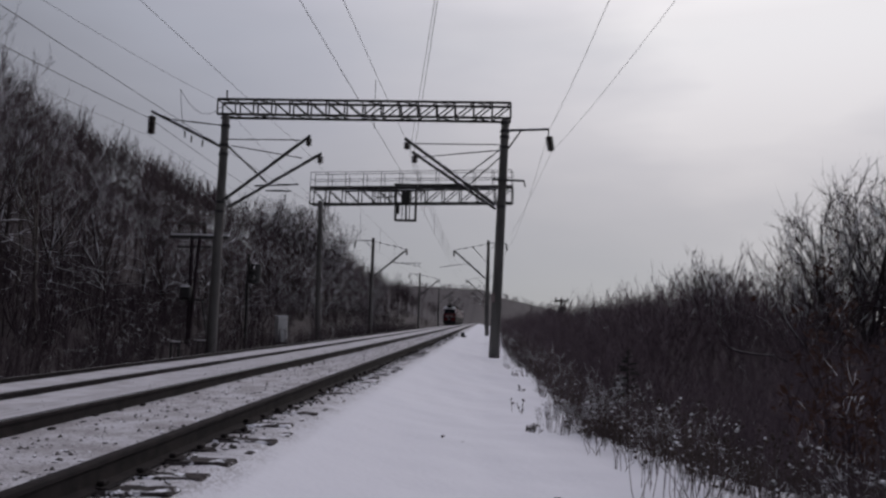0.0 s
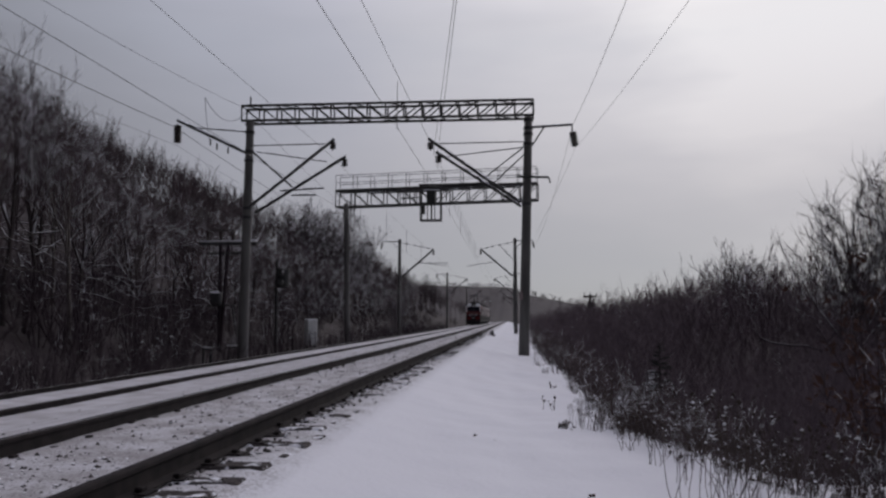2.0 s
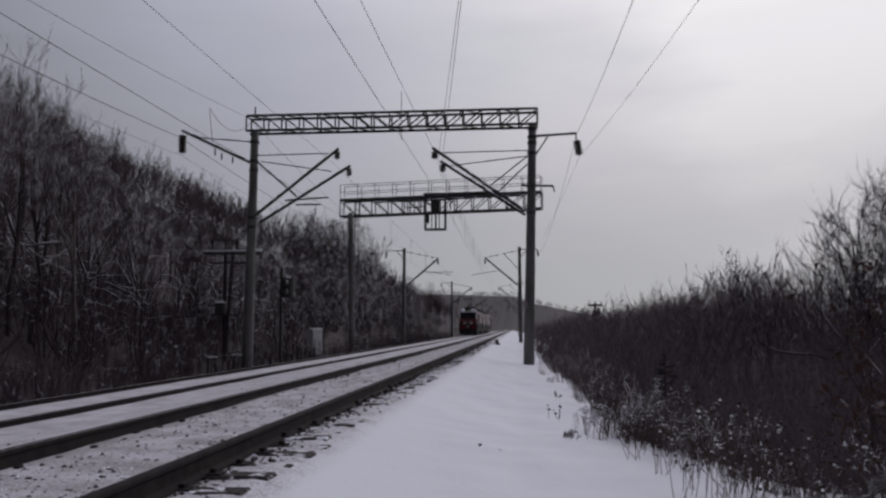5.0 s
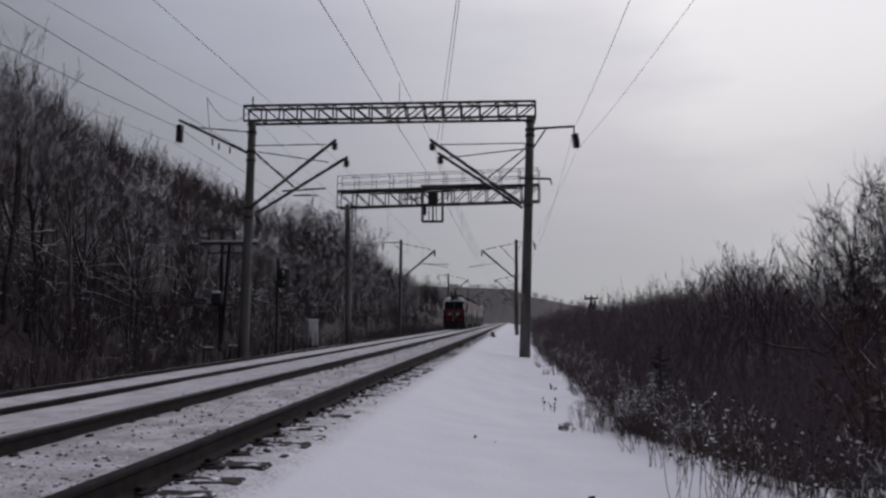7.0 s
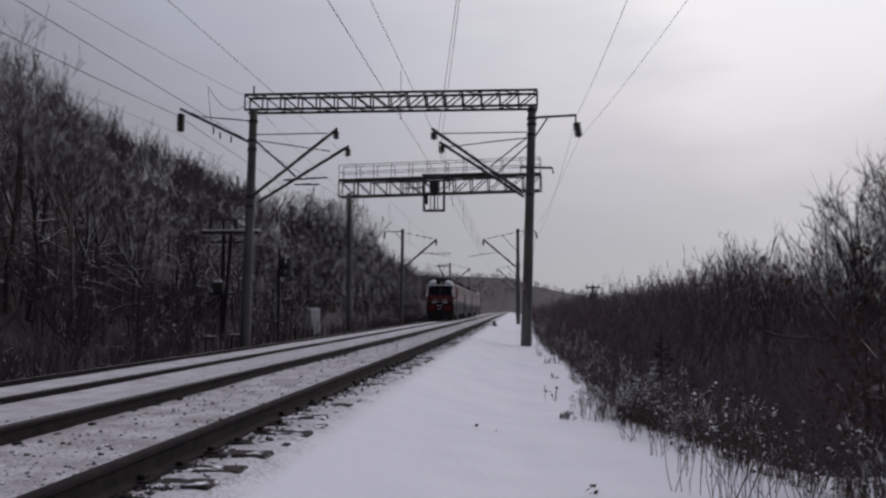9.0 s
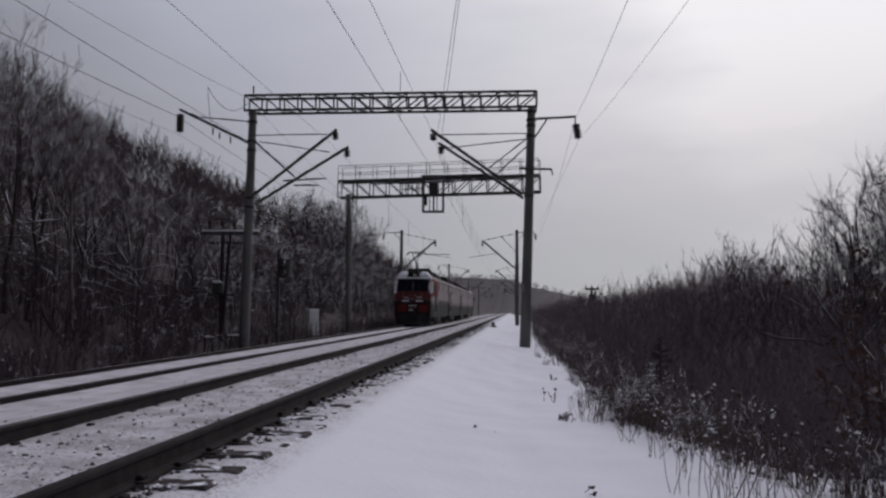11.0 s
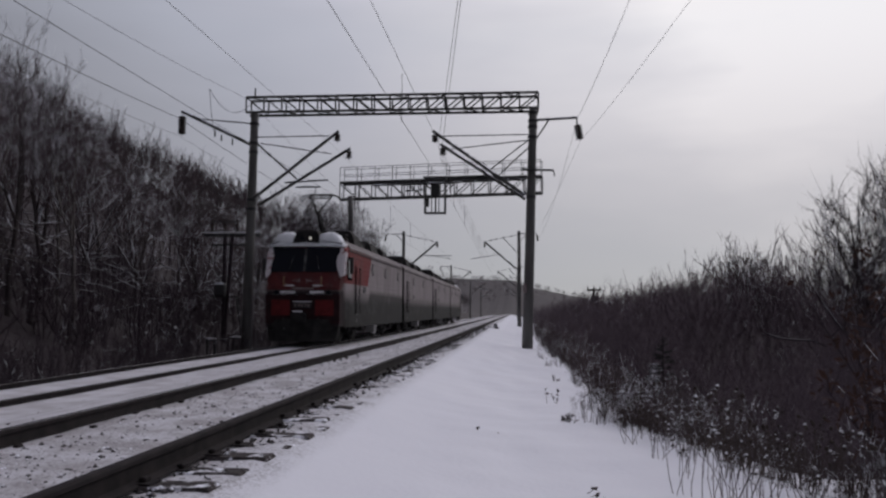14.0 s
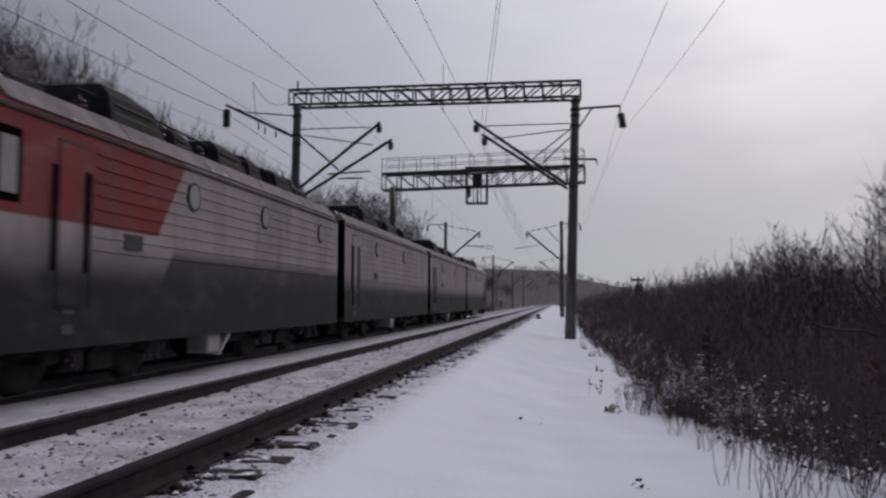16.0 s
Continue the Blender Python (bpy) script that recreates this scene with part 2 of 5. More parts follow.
M_DARKGREY = plain("dark_grey_paint", (0.022, 0.021, 0.024), (0.038, 0.036, 0.038), 1.5, 0.6, bump=0.08, spec=0.2)
M_ROOF = plain("dusted_roof_paint", (0.11, 0.10, 0.10), (0.2, 0.185, 0.19), 1.2, 0.7, snow=0.55)
M_LIGHTBOX = plain("light_grey_box", (0.20, 0.195, 0.2), (0.28, 0.275, 0.28), 2.0, 0.7)
M_ROOFEDGE = plain("grimy_roof_edge", (0.15, 0.13, 0.134), (0.27, 0.24, 0.245), 1.3, 0.8, snow=0.05, spec=0.2)
M_GUTTER = plain("grimy_brown_gutter", (0.035, 0.026, 0.027), (0.075, 0.058, 0.058), 2.0, 0.8, spec=0.2)
M_FOGGED = plain("fogged_pane", (0.13, 0.115, 0.12), (0.19, 0.17, 0.175), 2.0, 0.5)
M_CRUST = plain("driven_snow_crust", (0.55, 0.52, 0.54), (0.78, 0.78, 0.82), 2.4, 0.9)


def pillar_build(nt, bsdf):
    red = mix(nt, tex(nt, scale=3.0), (0.16, 0.014, 0.014), (0.26, 0.024, 0.022))
    crust = span(nt, tex(nt, scale=5.0, detail=8), 0.30, 0.46)
    nt.links.new(mix(nt, crust, red, (0.62, 0.58, 0.60)), bsdf.inputs["Base Color"])
    bsdf.inputs["Roughness"].default_value = 0.85


M_PILLAR = material("snow_crusted_red", pillar_build)
# near-black for frames and rubber; elsewhere it paints the shade of gaps
M_VOID = plain("near_black_and_shade", (0.003, 0.003, 0.003), (0.006, 0.005, 0.005), 5.0, 0.95, spec=0.0)
M_BRASS = plain("yellowed_metal", (0.22, 0.14, 0.07), (0.34, 0.22, 0.12), 6.0, 0.5, 0.3)
M_LETTER = plain("pale_lettering", (0.12, 0.08, 0.08), (0.27, 0.22, 0.22), 7.0, 0.6)


def glass_build(nt, bsdf):
    nt.links.new(mix(nt, tex(nt, scale=2.0), (0.005, 0.006, 0.010), (0.010, 0.011, 0.018)), bsdf.inputs["Base Color"])
    bsdf.inputs["Roughness"].default_value = 0.15
    bsdf.inputs["Specular IOR Level"].default_value = 0.12


M_GLASS = material("dark_cab_glass", glass_build)


def lamp_build(nt, bsdf):
    bsdf.inputs["Base Color"].default_value = (0.5, 0.48, 0.44, 1)
    bsdf.inputs["Emission Color"].default_value = (1.0, 0.95, 0.85, 1)
    bsdf.inputs["Emission Strength"].default_value = 0.28


M_LAMP = material("lit_headlamp", lamp_build)


def livery(head, flip):
    """Side paint: red cab end with a slanted edge, light grey above, dark grey below and darkest at the bottom, road
    dirt on the upper part.
    """
    def build(nt, bsdf):
        c = nt.nodes.new("ShaderNodeTexCoord")
        s = nt.nodes.new("ShaderNodeSeparateXYZ")
        nt.links.new(c.outputs["Object"], s.inputs[0])
        y, z = s.outputs["Y"], s.outputs["Z"]
        light = mix(nt, tex(nt, scale=0.9), (0.27, 0.236, 0.243), (0.35, 0.312, 0.318))
        dark = mix(nt, tex(nt, scale=1.1), (0.017, 0.017, 0.0175), (0.030, 0.030, 0.030))
        red = mix(nt, tex(nt, scale=1.0), (0.165, 0.028, 0.030), (0.225, 0.042, 0.044))
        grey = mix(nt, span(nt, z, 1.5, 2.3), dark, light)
        # the grey darkens again below 1.5 m
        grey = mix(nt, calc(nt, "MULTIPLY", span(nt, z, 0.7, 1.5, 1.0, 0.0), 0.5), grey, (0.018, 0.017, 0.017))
        # darker band that runs back from the slanted edge
        if head:
            edge = calc(nt, "ADD", y, calc(nt, "MULTIPLY", calc(nt, "SUBTRACT", 3.7, z), 0.75))
            band = calc(nt, "MULTIPLY", span(nt, calc(nt, "SUBTRACT", edge, 6.95), 0, 0.05), span(nt, z, 1.95, 2.3, 1.0, 0.0))
            grey = mix(nt, calc(nt, "MULTIPLY", band, 0.85), grey, dark)
            cab = calc(nt, "MULTIPLY", span(nt, edge, 6.2, 6.24, 1.0, 0.0), span(nt, calc(nt, "SUBTRACT", z, span(nt, y, 0.2, 0.5, 2.08, 2.36)), 0.0, 0.04))
            grey = mix(nt, cab, grey, red)
        dirt = calc(nt, "MULTIPLY", span(nt, tex(nt, scale=1.6, stretch=(1, 1, 0.25)), 0.35, 0.75), span(nt, z, 1.6, 2.1, 0.0, 0.45))
        col = mix(nt, dirt, grey, (0.09, 0.08, 0.077))
        if head:                               # brake dust and grime over the nose, plus the front's shade put into the colour
            nose_dirt_shade = calc(nt, "MULTIPLY", span(nt, y, 0.45, 0.7, 1.0, 0.0), calc(nt, "ADD", 0.28, calc(nt, "MULTIPLY", tex(nt, scale=2.6), 0.6)))
            col = mix(nt, nose_dirt_shade, col, (0.03, 0.016, 0.017))
            # the lower nose goes darker still, its shade painted in with the soot
            soot_shade = calc(nt, "MULTIPLY", span(nt, y, 0.36, 0.52, 0.9, 0.0), span(nt, z, 1.98, 2.14, 1.0, 0.0))
            col = mix(nt, soot_shade, col, (0.022, 0.016, 0.019))
        frost = calc(nt, "MULTIPLY", span(nt, tex(nt, scale=2.3, stretch=(1, 0.4, 1)), 0.5, 0.8), span(nt, z, 1.5, 2.2, 0.05, 0.14))
        col = mix(nt, frost, col, (0.5, 0.47, 0.48))
        nt.links.new(col, bsdf.inputs["Base Color"])
        bsdf.inputs["Roughness"].default_value = 0.75
        bsdf.inputs["Specular IOR Level"].default_value = 0.1
        relief(nt, bsdf, tex(nt, scale=30), 0.08, 0.01)
    return material("locomotive_livery", build)


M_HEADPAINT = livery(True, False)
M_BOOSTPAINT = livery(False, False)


# ---- mesh helpers ----
class Geo:
    def __init__(self):
        self.v, self.f = [], []

    def add(self, verts, faces):
        n = len(self.v)
        self.v += [tuple(p) for p in verts]
        self.f += [tuple(i + n for i in q) for q in faces]
        return self

    def box(self, x0, x1, y0, y1, z0, z1, c=0.0):
        if c <= 0:
            return self.add([(x, y, z) for z in (z0, z1) for y in (y0, y1) for x in (x0, x1)],
                            [(0, 2, 3, 1), (4, 5, 7, 6), (0, 1, 5, 4), (2, 6, 7, 3), (0, 4, 6, 2), (1, 3, 7, 5)])
        lo, hi, verts, idx = (x0, y0, z0), (x1, y1, z1), [], {}
        for a in range(8):
            bits = (a & 1, a >> 1 & 1, a >> 2 & 1)
            for ax in range(3):
                idx[a, ax] = len(verts)
                verts.append([(hi[k] if bits[k] else lo[k]) + (0 if k == ax else (-c if bits[k] else c)) for k in range(3)])
        faces = []
        for ax in range(3):
            u, w = [1 << k for k in range(3) if k != ax]
            for side in (0, 1 << ax):
                faces.append((idx[side, ax], idx[side + u, ax], idx[side + u + w, ax], idx[side + w, ax]))
        for ax in range(3):
            p, q = [k for k in range(3) if k != ax]
            for bp in (0, 1 << p):
                for bq in (0, 1 << q):
                    a, b = bp + bq, bp + bq + (1 << ax)
                    faces.append((idx[a, p], idx[b, p], idx[b, q], idx[a, q]))
        faces += [tuple(idx[a, k] for k in range(3)) for a in range(8)]
        return self.add(verts, faces)

    def bar(self, p, q, r0, r1=None, n=8, cap=True):
        p, q = Vector(p), Vector(q)
        r1 = r0 if r1 is None else r1
        w = (q - p).normalized()
        u = w.orthogonal().normalized()
        if abs(w.z) < 0.95:
            u = w.cross(Vector((0, 0, 1))).normalized()
        s = w.cross(u)
        ring = [(math.cos(2 * math.pi * (k + 0.5) / n), math.sin(2 * math.pi * (k + 0.5) / n)) for k in range(n)]
        verts = [o + (u * a + s * b) * r for o, r in ((p, r0), (q, r1)) for a, b in ring]
        faces = [(k, (k + 1) % n, n + (k + 1) % n, n + k) for k in range(n)]
        if cap:
            faces += [tuple(range(n - 1, -1, -1)), tuple(range(n, 2 * n))]
        return self.add(verts, faces)

    def angle(self, p, q, w):
        """A square steel section from p to q."""
        return self.bar(p, q, w * 0.7071, n=4)

    def line(self, pts, r, n=5):
        """One bent round bar through the points."""
        pts = [Vector(p) for p in pts]
        rings = []
        for k, p in enumerate(pts):
            w = (pts[min(k + 1, len(pts) - 1)] - pts[max(k - 1, 0)]).normalized()
            u = w.cross(Vector((0, 0, 1))).normalized() if abs(w.z) < 0.98 else w.cross(Vector((0, 1, 0))).normalized()
            s = w.cross(u)
            rings.append([p + (u * math.cos(2 * math.pi * a / n) + s * math.sin(2 * math.pi * a / n)) * r for a in range(n)])
        return self.loft(rings)

    def lathe(self, base, rings, n=10, axis=(0, 0, 1)):
        """rings: (height along the axis, radius)."""
        w = Vector(axis).normalized()
        u = w.orthogonal().normalized()
        s = w.cross(u)
        verts = [Vector(base) + w * h + (u * math.cos(2 * math.pi * k / n) + s * math.sin(2 * math.pi * k / n)) * r for h, r in rings for k in range(n)]
        m = len(rings)
        faces = [(j * n + k, j * n + (k + 1) % n, (j + 1) * n + (k + 1) % n, (j + 1) * n + k) for j in range(m - 1) for k in range(n)]
        faces += [tuple(range(n - 1, -1, -1)), tuple(range((m - 1) * n, m * n))]
        return self.add(verts, faces)

    def loft(self, rings, close=True):
        n = len(rings[0])
        verts = [p for r in rings for p in r]
        faces = [(j * n + k, j * n + (k + 1) % n, (j + 1) * n + (k + 1) % n, (j + 1) * n + k) for j in range(len(rings) - 1) for k in range(n)]
        if close:
            faces += [tuple(range(n - 1, -1, -1)), tuple(range((len(rings) - 1) * n, len(rings) * n))]
        return self.add(verts, faces)

    def mesh(self, name, smooth=False):
        me = bpy.data.meshes.new(name)
        me.from_pydata(self.v, [], self.f)
        bm = bmesh.new()
        bm.from_mesh(me)
        bmesh.ops.recalc_face_normals(bm, faces=bm.faces)
        bm.to_mesh(me)
        bm.free()
        if smooth:
            me.polygons.foreach_set("use_smooth", [True] * len(me.polygons))
        return me


def part(name, geo, mat, parent=None, label="", smooth=False):
    me = geo.mesh(name, smooth)
    me.materials.append(mat)
    ob = new(name, me)
    ob.parent = parent
    return tagged(ob, label)


def thing(name, label, category, group="", m=None):
    ob = new(name)
    ob.empty_display_size = 0.2
    if m is not None:
        ob.matrix_basis = m
    return tagged(ob, label, category, group)


def tri_mesh(name, V, F, mat):
    me = bpy.data.meshes.new(name)
    me.vertices.add(len(V))
    me.vertices.foreach_set("co", np.ascontiguousarray(V, dtype=np.float32).ravel())
    me.loops.add(len(F) * 3)
    me.loops.foreach_set("vertex_index", np.ascontiguousarray(F, dtype=np.int32).ravel())
    me.polygons.add(len(F))
    me.polygons.foreach_set("loop_start", np.arange(0, len(F) * 3, 3, dtype=np.int32))
    me.polygons.foreach_set("loop_total", np.full(len(F), 3, dtype=np.int32))
    me.update(calc_edges=True)
    me.validate()
    me.materials.append(mat)
    return me


# ---- the ground, one sheet to the horizon ----
NEAR_X, FAR_X = -3.25, -8.2            # track axes
NEAR_TOP, FAR_TOP = 0.18, -0.19        # rail heads
LOW = -3.3                             # foot of the embankment


def smooth(a, b, x):
    t = np.clip((x - a) / (b - a), 0, 1)
    return t * t * (3 - 2 * t)


PROFILE_X = [-700, -120, -90, -75, -60, -45, -30, -20, -15, -13.4, -12.4, -10.2, -9.6, -9.1, -8.9, -7.5, -7.2, -6.5, -5.6, -4.75, -4.3, -4.0, -2.6, -2.4, -2.0, -1.75, -1.0, 0.0, 1.0, 1.5, 2.2, 4.0, 6.5, 9.0, 30, 80, 700]
PROFILE_Z = [40, 38, 32.5, 27, 20.3, 13.3, 6.8, 2.4, 0.0, -0.85, -0.72, -0.5, -0.37, -0.30, -0.285, -0.285, -0.29, -0.28, -0.12, 0.0, 0.03, 0.035, 0.035, -0.015, 0.0, -0.035, -0.23, -0.40, -0.45, -0.53, -0.95, -2.1, -3.1, LOW, LOW + 0.3, LOW + 1.2, LOW + 8]


def bumps(x, y):
    return (np.sin(x * 0.9 + 1.3 * np.sin(y * 0.31)) * np.sin(y * 0.53 + 0.7 * np.sin(x * 0.8))
            + 0.6 * np.sin(x * 2.3 + y * 1.1) * np.sin(y * 1.7 - x * 0.6) + 0.35 * np.sin(x * 5.1 - y * 2.9) * np.sin(y * 4.3 + x * 1.7))


def ground_z(x, y):
    x, y = np.asarray(x, float), np.asarray(y, float)
    # the shoulder of the bank is wider where the camera stands
    z = np.interp(x - 2.35 * smooth(0.5, 5.0, x) * smooth(17.0, 8.5, y), PROFILE_X, PROFILE_Z)
    # the wooded slope fades into a valley, with a far ridge across its end
    slope = np.where(x < -13.4, z + 0.85, 0)
    z = z - slope * smooth(140, 430, y) * 0.93
    ridge = 25.5 * np.exp(-((y - 640) / 170) ** 2) * np.exp(-(np.maximum(x + 22, 0) / 90) ** 2)
    z = z + ridge * smooth(300, 420, y)
    rough = 0.012 + 0.02 * smooth(-1.7, -0.2, x) + 0.10 * smooth(1.4, 4.0, x) + 0.15 * smooth(-12.3, -15.5, x)
    track = smooth(-10.4, -9.6, x) * (1 - smooth(-1.9, -1.6, x))
    return z + bumps(x, y) * rough * (1 - 0.4 * track)


def crest(y):
    """Where the open snow of the path ends and the brush begins."""
    return float(np.interp(y, [4, 7.5, 9.0, 10.4, 11.2, 12.0, 17, 22, 40], [3.6, 2.95, 2.6, 2.3, 1.9, 1.45, 1.35, 1.15, 1.05]))


def axis_steps(parts):
    out = []
    for a, b, step in parts:
        out += list(np.arange(a, b - 1e-6, step))
    return np.array(out + [parts[-1][1]])


gx = axis_steps([(-700, -120, 58), (-120, -40, 8), (-40, -16, 2), (-16, -10.4, 0.4), (-10.4, -1.6, 0.2), (-1.6, 3.0, 0.12), (3.0, 9, 0.5), (9, 41, 4), (41, 121, 20), (121, 701, 58)])
gy = axis_steps([(-300, -60, 60), (-60, -8, 4), (-8, 2, 0.5), (2, 24, 0.14), (24, 60, 0.5), (60, 140, 2), (140, 300, 8), (300, 900, 25), (900, 3300, 300)])
GX, GY = np.meshgrid(gx, gy)
GV = np.stack([GX, GY, ground_z(GX, GY)], -1).reshape(-1, 3)
nx, ny = len(gx), len(gy)
q = (np.arange(ny - 1)[:, None] * nx + np.arange(nx - 1)[None, :]).ravel()
GF = np.concatenate([np.stack([q, q + 1, q + nx + 1], 1), np.stack([q, q + nx + 1, q + nx], 1)])
ground_mesh = tri_mesh("ground", GV, GF, M_GROUND)
ground_mesh.polygons.foreach_set("use_smooth", [True] * len(ground_mesh.polygons))
tagged(new("ground", ground_mesh), "snow-covered railway embankment between leaf-littered wooded slopes", "ground", kind="structure")


# ---- rails and sleepers ----
def rail_profile(x, top):
    half = [(0.075, -0.18), (0.075, -0.165), (0.012, -0.145), (0.010, -0.05), (0.037, -0.035), (0.037, -0.008), (0.028, 0.0)]
    return [(x + a, top + b) for a, b in half] + [(x - a, top + b) for a, b in reversed(half)]


def rail(x, top, label):
    prof = rail_profile(x, top)
    ob = part("rail", Geo().loft([[(a, y, b) for a, b in prof] for y in (-60, -5, 30, 120, 330)]), M_RUST)
    tagged(ob, label, "rail", "rails", "structure")
    part("rail_head", Geo().box(x - 0.027, x + 0.027, -60, 330, top - 0.001, top + 0.003), M_RAILTOP if x < -3 else M_RUST, ob, "worn running surface")


RAILS = [(NEAR_X + 0.797, NEAR_TOP), (NEAR_X - 0.797, NEAR_TOP), (FAR_X + 0.797, FAR_TOP), (FAR_X - 0.797, FAR_TOP)]
for x, top in RAILS:
    rail(x, top, "rusty steel rail lying in snow" if top > 0 else "dark steel rail half sunk in snow")


# ---- catenary supports ----
def insulator(parent, top, length, r=0.11, lean=(0, 0, -1), discs=4):
    d = Vector(lean).normalized()
    g = Geo()
    rings = [(0, 0.02), (0.06, 0.02)]
    step = (length - 0.12) / discs
    for k in range(discs):
        h = 0.06 + k * step
        rings += [(h, 0.035), (h + step * 0.25, r * 0.8), (h + step * 0.75, r), (h + step * 0.8, 0.035)]
    rings += [(length, 0.02)]
    g.lathe(top, rings, 10, d)
    return part("insulator", g, M_GLAZE, parent, "dark glazed porcelain insulator", True)


def mast(parent, foot, head, r0=0.23, r1=0.165, name="mast"):
    p, q = Vector(foot), Vector(head)
    tall_by = (q - p).length
    g = Geo().lathe(p, [(tall_by * f, r0 + (r1 - r0) * f) for f in (0, 0.25, 0.5, 0.75, 1)], 14, q - p)
    return part(name, g, M_CONCRETE, parent, "tapered weathered concrete mast", True)


def clamp(parent, p, r, h=0.12):
    return part("clamp", Geo().bar((p[0], p[1], p[2] - h / 2), (p[0], p[1], p[2] + h / 2), r, n=12), M_STEEL, parent)


def truss(parent, a, b, drop, depth, panels, w, meet=0.5, verticals=True):
    """A box girder from a to b (its front upper chord's ends): four chords and lattice bars, leaning towards the middle."""
    a, b = Vector(a), Vector(b)
    back, down = Vector((0, depth, 0)), Vector((0, 0, -drop))
    for off in (Vector(), back, down, back + down):
        part("chord", Geo().angle(a + off, b + off, w), M_STEEL, parent)
    n = panels
    for off in (Vector(), back):
        for k in range(n + 1):
            p = a.lerp(b, k / n) + off
            if verticals:
                part("upright", Geo().angle(p, p + down, w * 0.55), M_STEEL, parent)
            if k < n:
                p2 = a.lerp(b, (k + 1) / n) + off
                left = (k + 0.5) / n < meet
                part("brace", Geo().angle(p if left else p2, (p2 if left else p) + down, w * 0.55), M_STEEL, parent)
    for off in (Vector(), down):
        for k in range(0, n, 2):
            part("brace", Geo().angle(a.lerp(b, k / n) + off, a.lerp(b, (k + 1) / n) + off + back, w * 0.45), M_STEEL, parent)


def tube(parent, p, q, r, name="tube", mat=None):
    return part(name, Geo().bar(p, q, r, n=8), mat or M_STEEL, parent)


PY = 35.14                             # the portal stands square to the tracks


def portal():
    ob = thing("catenary_portal", "rigid steel lattice portal on two concrete masts over both tracks", "catenary portal", m=pose(0, PY, 0))
    mast(ob, (-11.58, 0, -0.75), (-11.42, 0, 9.72))
    mast(ob, (0.43, 0, -0.85), (0.72, 0, 9.72))
    beam = part("crossbeam", Geo().angle((-11.75, 0.35, 9.70), (0.95, 0.35, 9.70), 0.09), M_STEEL, ob, "lattice box crossbeam of dark steel")
    truss(beam, (-11.7, -0.35, 10.36), (0.93, -0.35, 10.36), 0.66, 0.7, 16, 0.09, 0.5)
    part("post_cap", Geo().bar((-11.42, 0, 10.4), (-11.42, 0, 10.85), 0.035), M_STEEL, ob)
    # feeder arm that leans out over the slope
    arm = tube(ob, (-11.5, 0, 8.32), (-14.72, 0, 9.87), 0.075, "feeder_arm")
    tube(arm, (-11.5, 0, 9.28), (-13.87, 0, 9.52), 0.03, "tie_rod")
    insulator(arm, (-14.70, 0, 9.72), 0.92, 0.19, discs=7)
    for k, (x, z) in enumerate(((-13.2, 9.0), (-12.9, 8.8), (-12.4, 8.62))):
        tube(arm, (x, 0, z), (x, 0, z - 0.28), 0.035, "clip")
    # cantilevers over the far track
    for y, root, tip, drop in ((-0.25, (-11.3, 5.95), (-7.62, 8.84), 0.44), (0.25, (-11.2, 5.75), (-7.2, 8.18), 0.44)):
        c = tube(ob, (root[0], y, root[1]), (tip[0], y, tip[1]), 0.07, "cantilever")
        tube(c, (root[0], y, 8.62 if y < 0 else 8.45), (-8.05, y, 8.64 if y < 0 else 7.95), 0.025, "tie_rod")
        insulator(c, (tip[0] - 0.06, y, tip[1] - 0.06), drop, 0.15, discs=3)
        tube(c, (-9.95 if y < 0 else -9.6, y, 6.62 - (y > 0) * 0.12), (-8.05 if y < 0 else -8.5, y, 6.72 - (y > 0) * 0.22), 0.04, "steady_arm")
    tube(ob, (-11.35, -0.1, 8.45), (-9.55, 0.2, 6.85), 0.045, "strut")
    # cantilevers over the near track
    for y, root, tip in ((-0.25, (0.35, 6.0), (-3.55, 8.78)), (0.25, (0.38, 5.9), (-3.25, 8.3))):
        c = tube(ob, (root[0], y, root[1]), (tip[0], y, tip[1]), 0.07, "cantilever")
        tube(c, (0.6, y, 8.58 if y < 0 else 8.45), (-3.1, y, 8.56 if y < 0 else 8.06), 0.025, "tie_rod")
        tube(c, (0.6, y, 8.42 if y < 0 else 8.2), (-1.1, y, 7.1) if y < 0 else (-0.9, y, 6.8), 0.03, "strut")
        insulator(c, (tip[0] + 0.1, y, tip[1] - 0.1), 0.42, 0.16, discs=3)
    tube(ob, (0.4, 0.28, 6.75), (-6.2, 0.3, 6.55), 0.04, "steady_arm")
    # feeder bracket and a lower arm beyond the mast
    arm = tube(ob, (0.75, 0, 9.25), (2.58, 0, 9.33), 0.055, "feeder_bracket")
    tube(arm, (1.4, 0, 9.27), (0.85, 0, 8.45), 0.035, "brace")
    tube(arm, (2.56, 0, 9.33), (2.56, 0, 9.05), 0.03, "hook")
    insulator(arm, (2.57, 0, 9.08), 0.75, 0.18, (0.16, 0, -0.98), 6)
    arm = tube(ob, (0.2, -0.2, 7.1), (1.55, -0.2, 7.05), 0.05, "lower_arm")
    tube(arm, (1.55, -0.2, 7.05), (1.6, -0.2, 6.8), 0.03, "hook")
    for z in (9.55, 9.2, 8.95, 8.5, 7.1, 5.95):
        clamp(ob, (0.43 + (z + 0.85) * 0.0274, 0, z), 0.205)
    for z in (9.25, 8.4, 8.0, 5.9, 5.5):
        clamp(ob, (-11.58 + (z + 0.75) * 0.0153, 0, z), 0.21)
    part("number_plate_bars", Geo().box(0.28, 0.42, -0.26, -0.235, 1.9, 2.3), M_LETTER, ob, "small pale plate")
    return ob


portal()

GY_L, GY_R = 57.0, 55.0


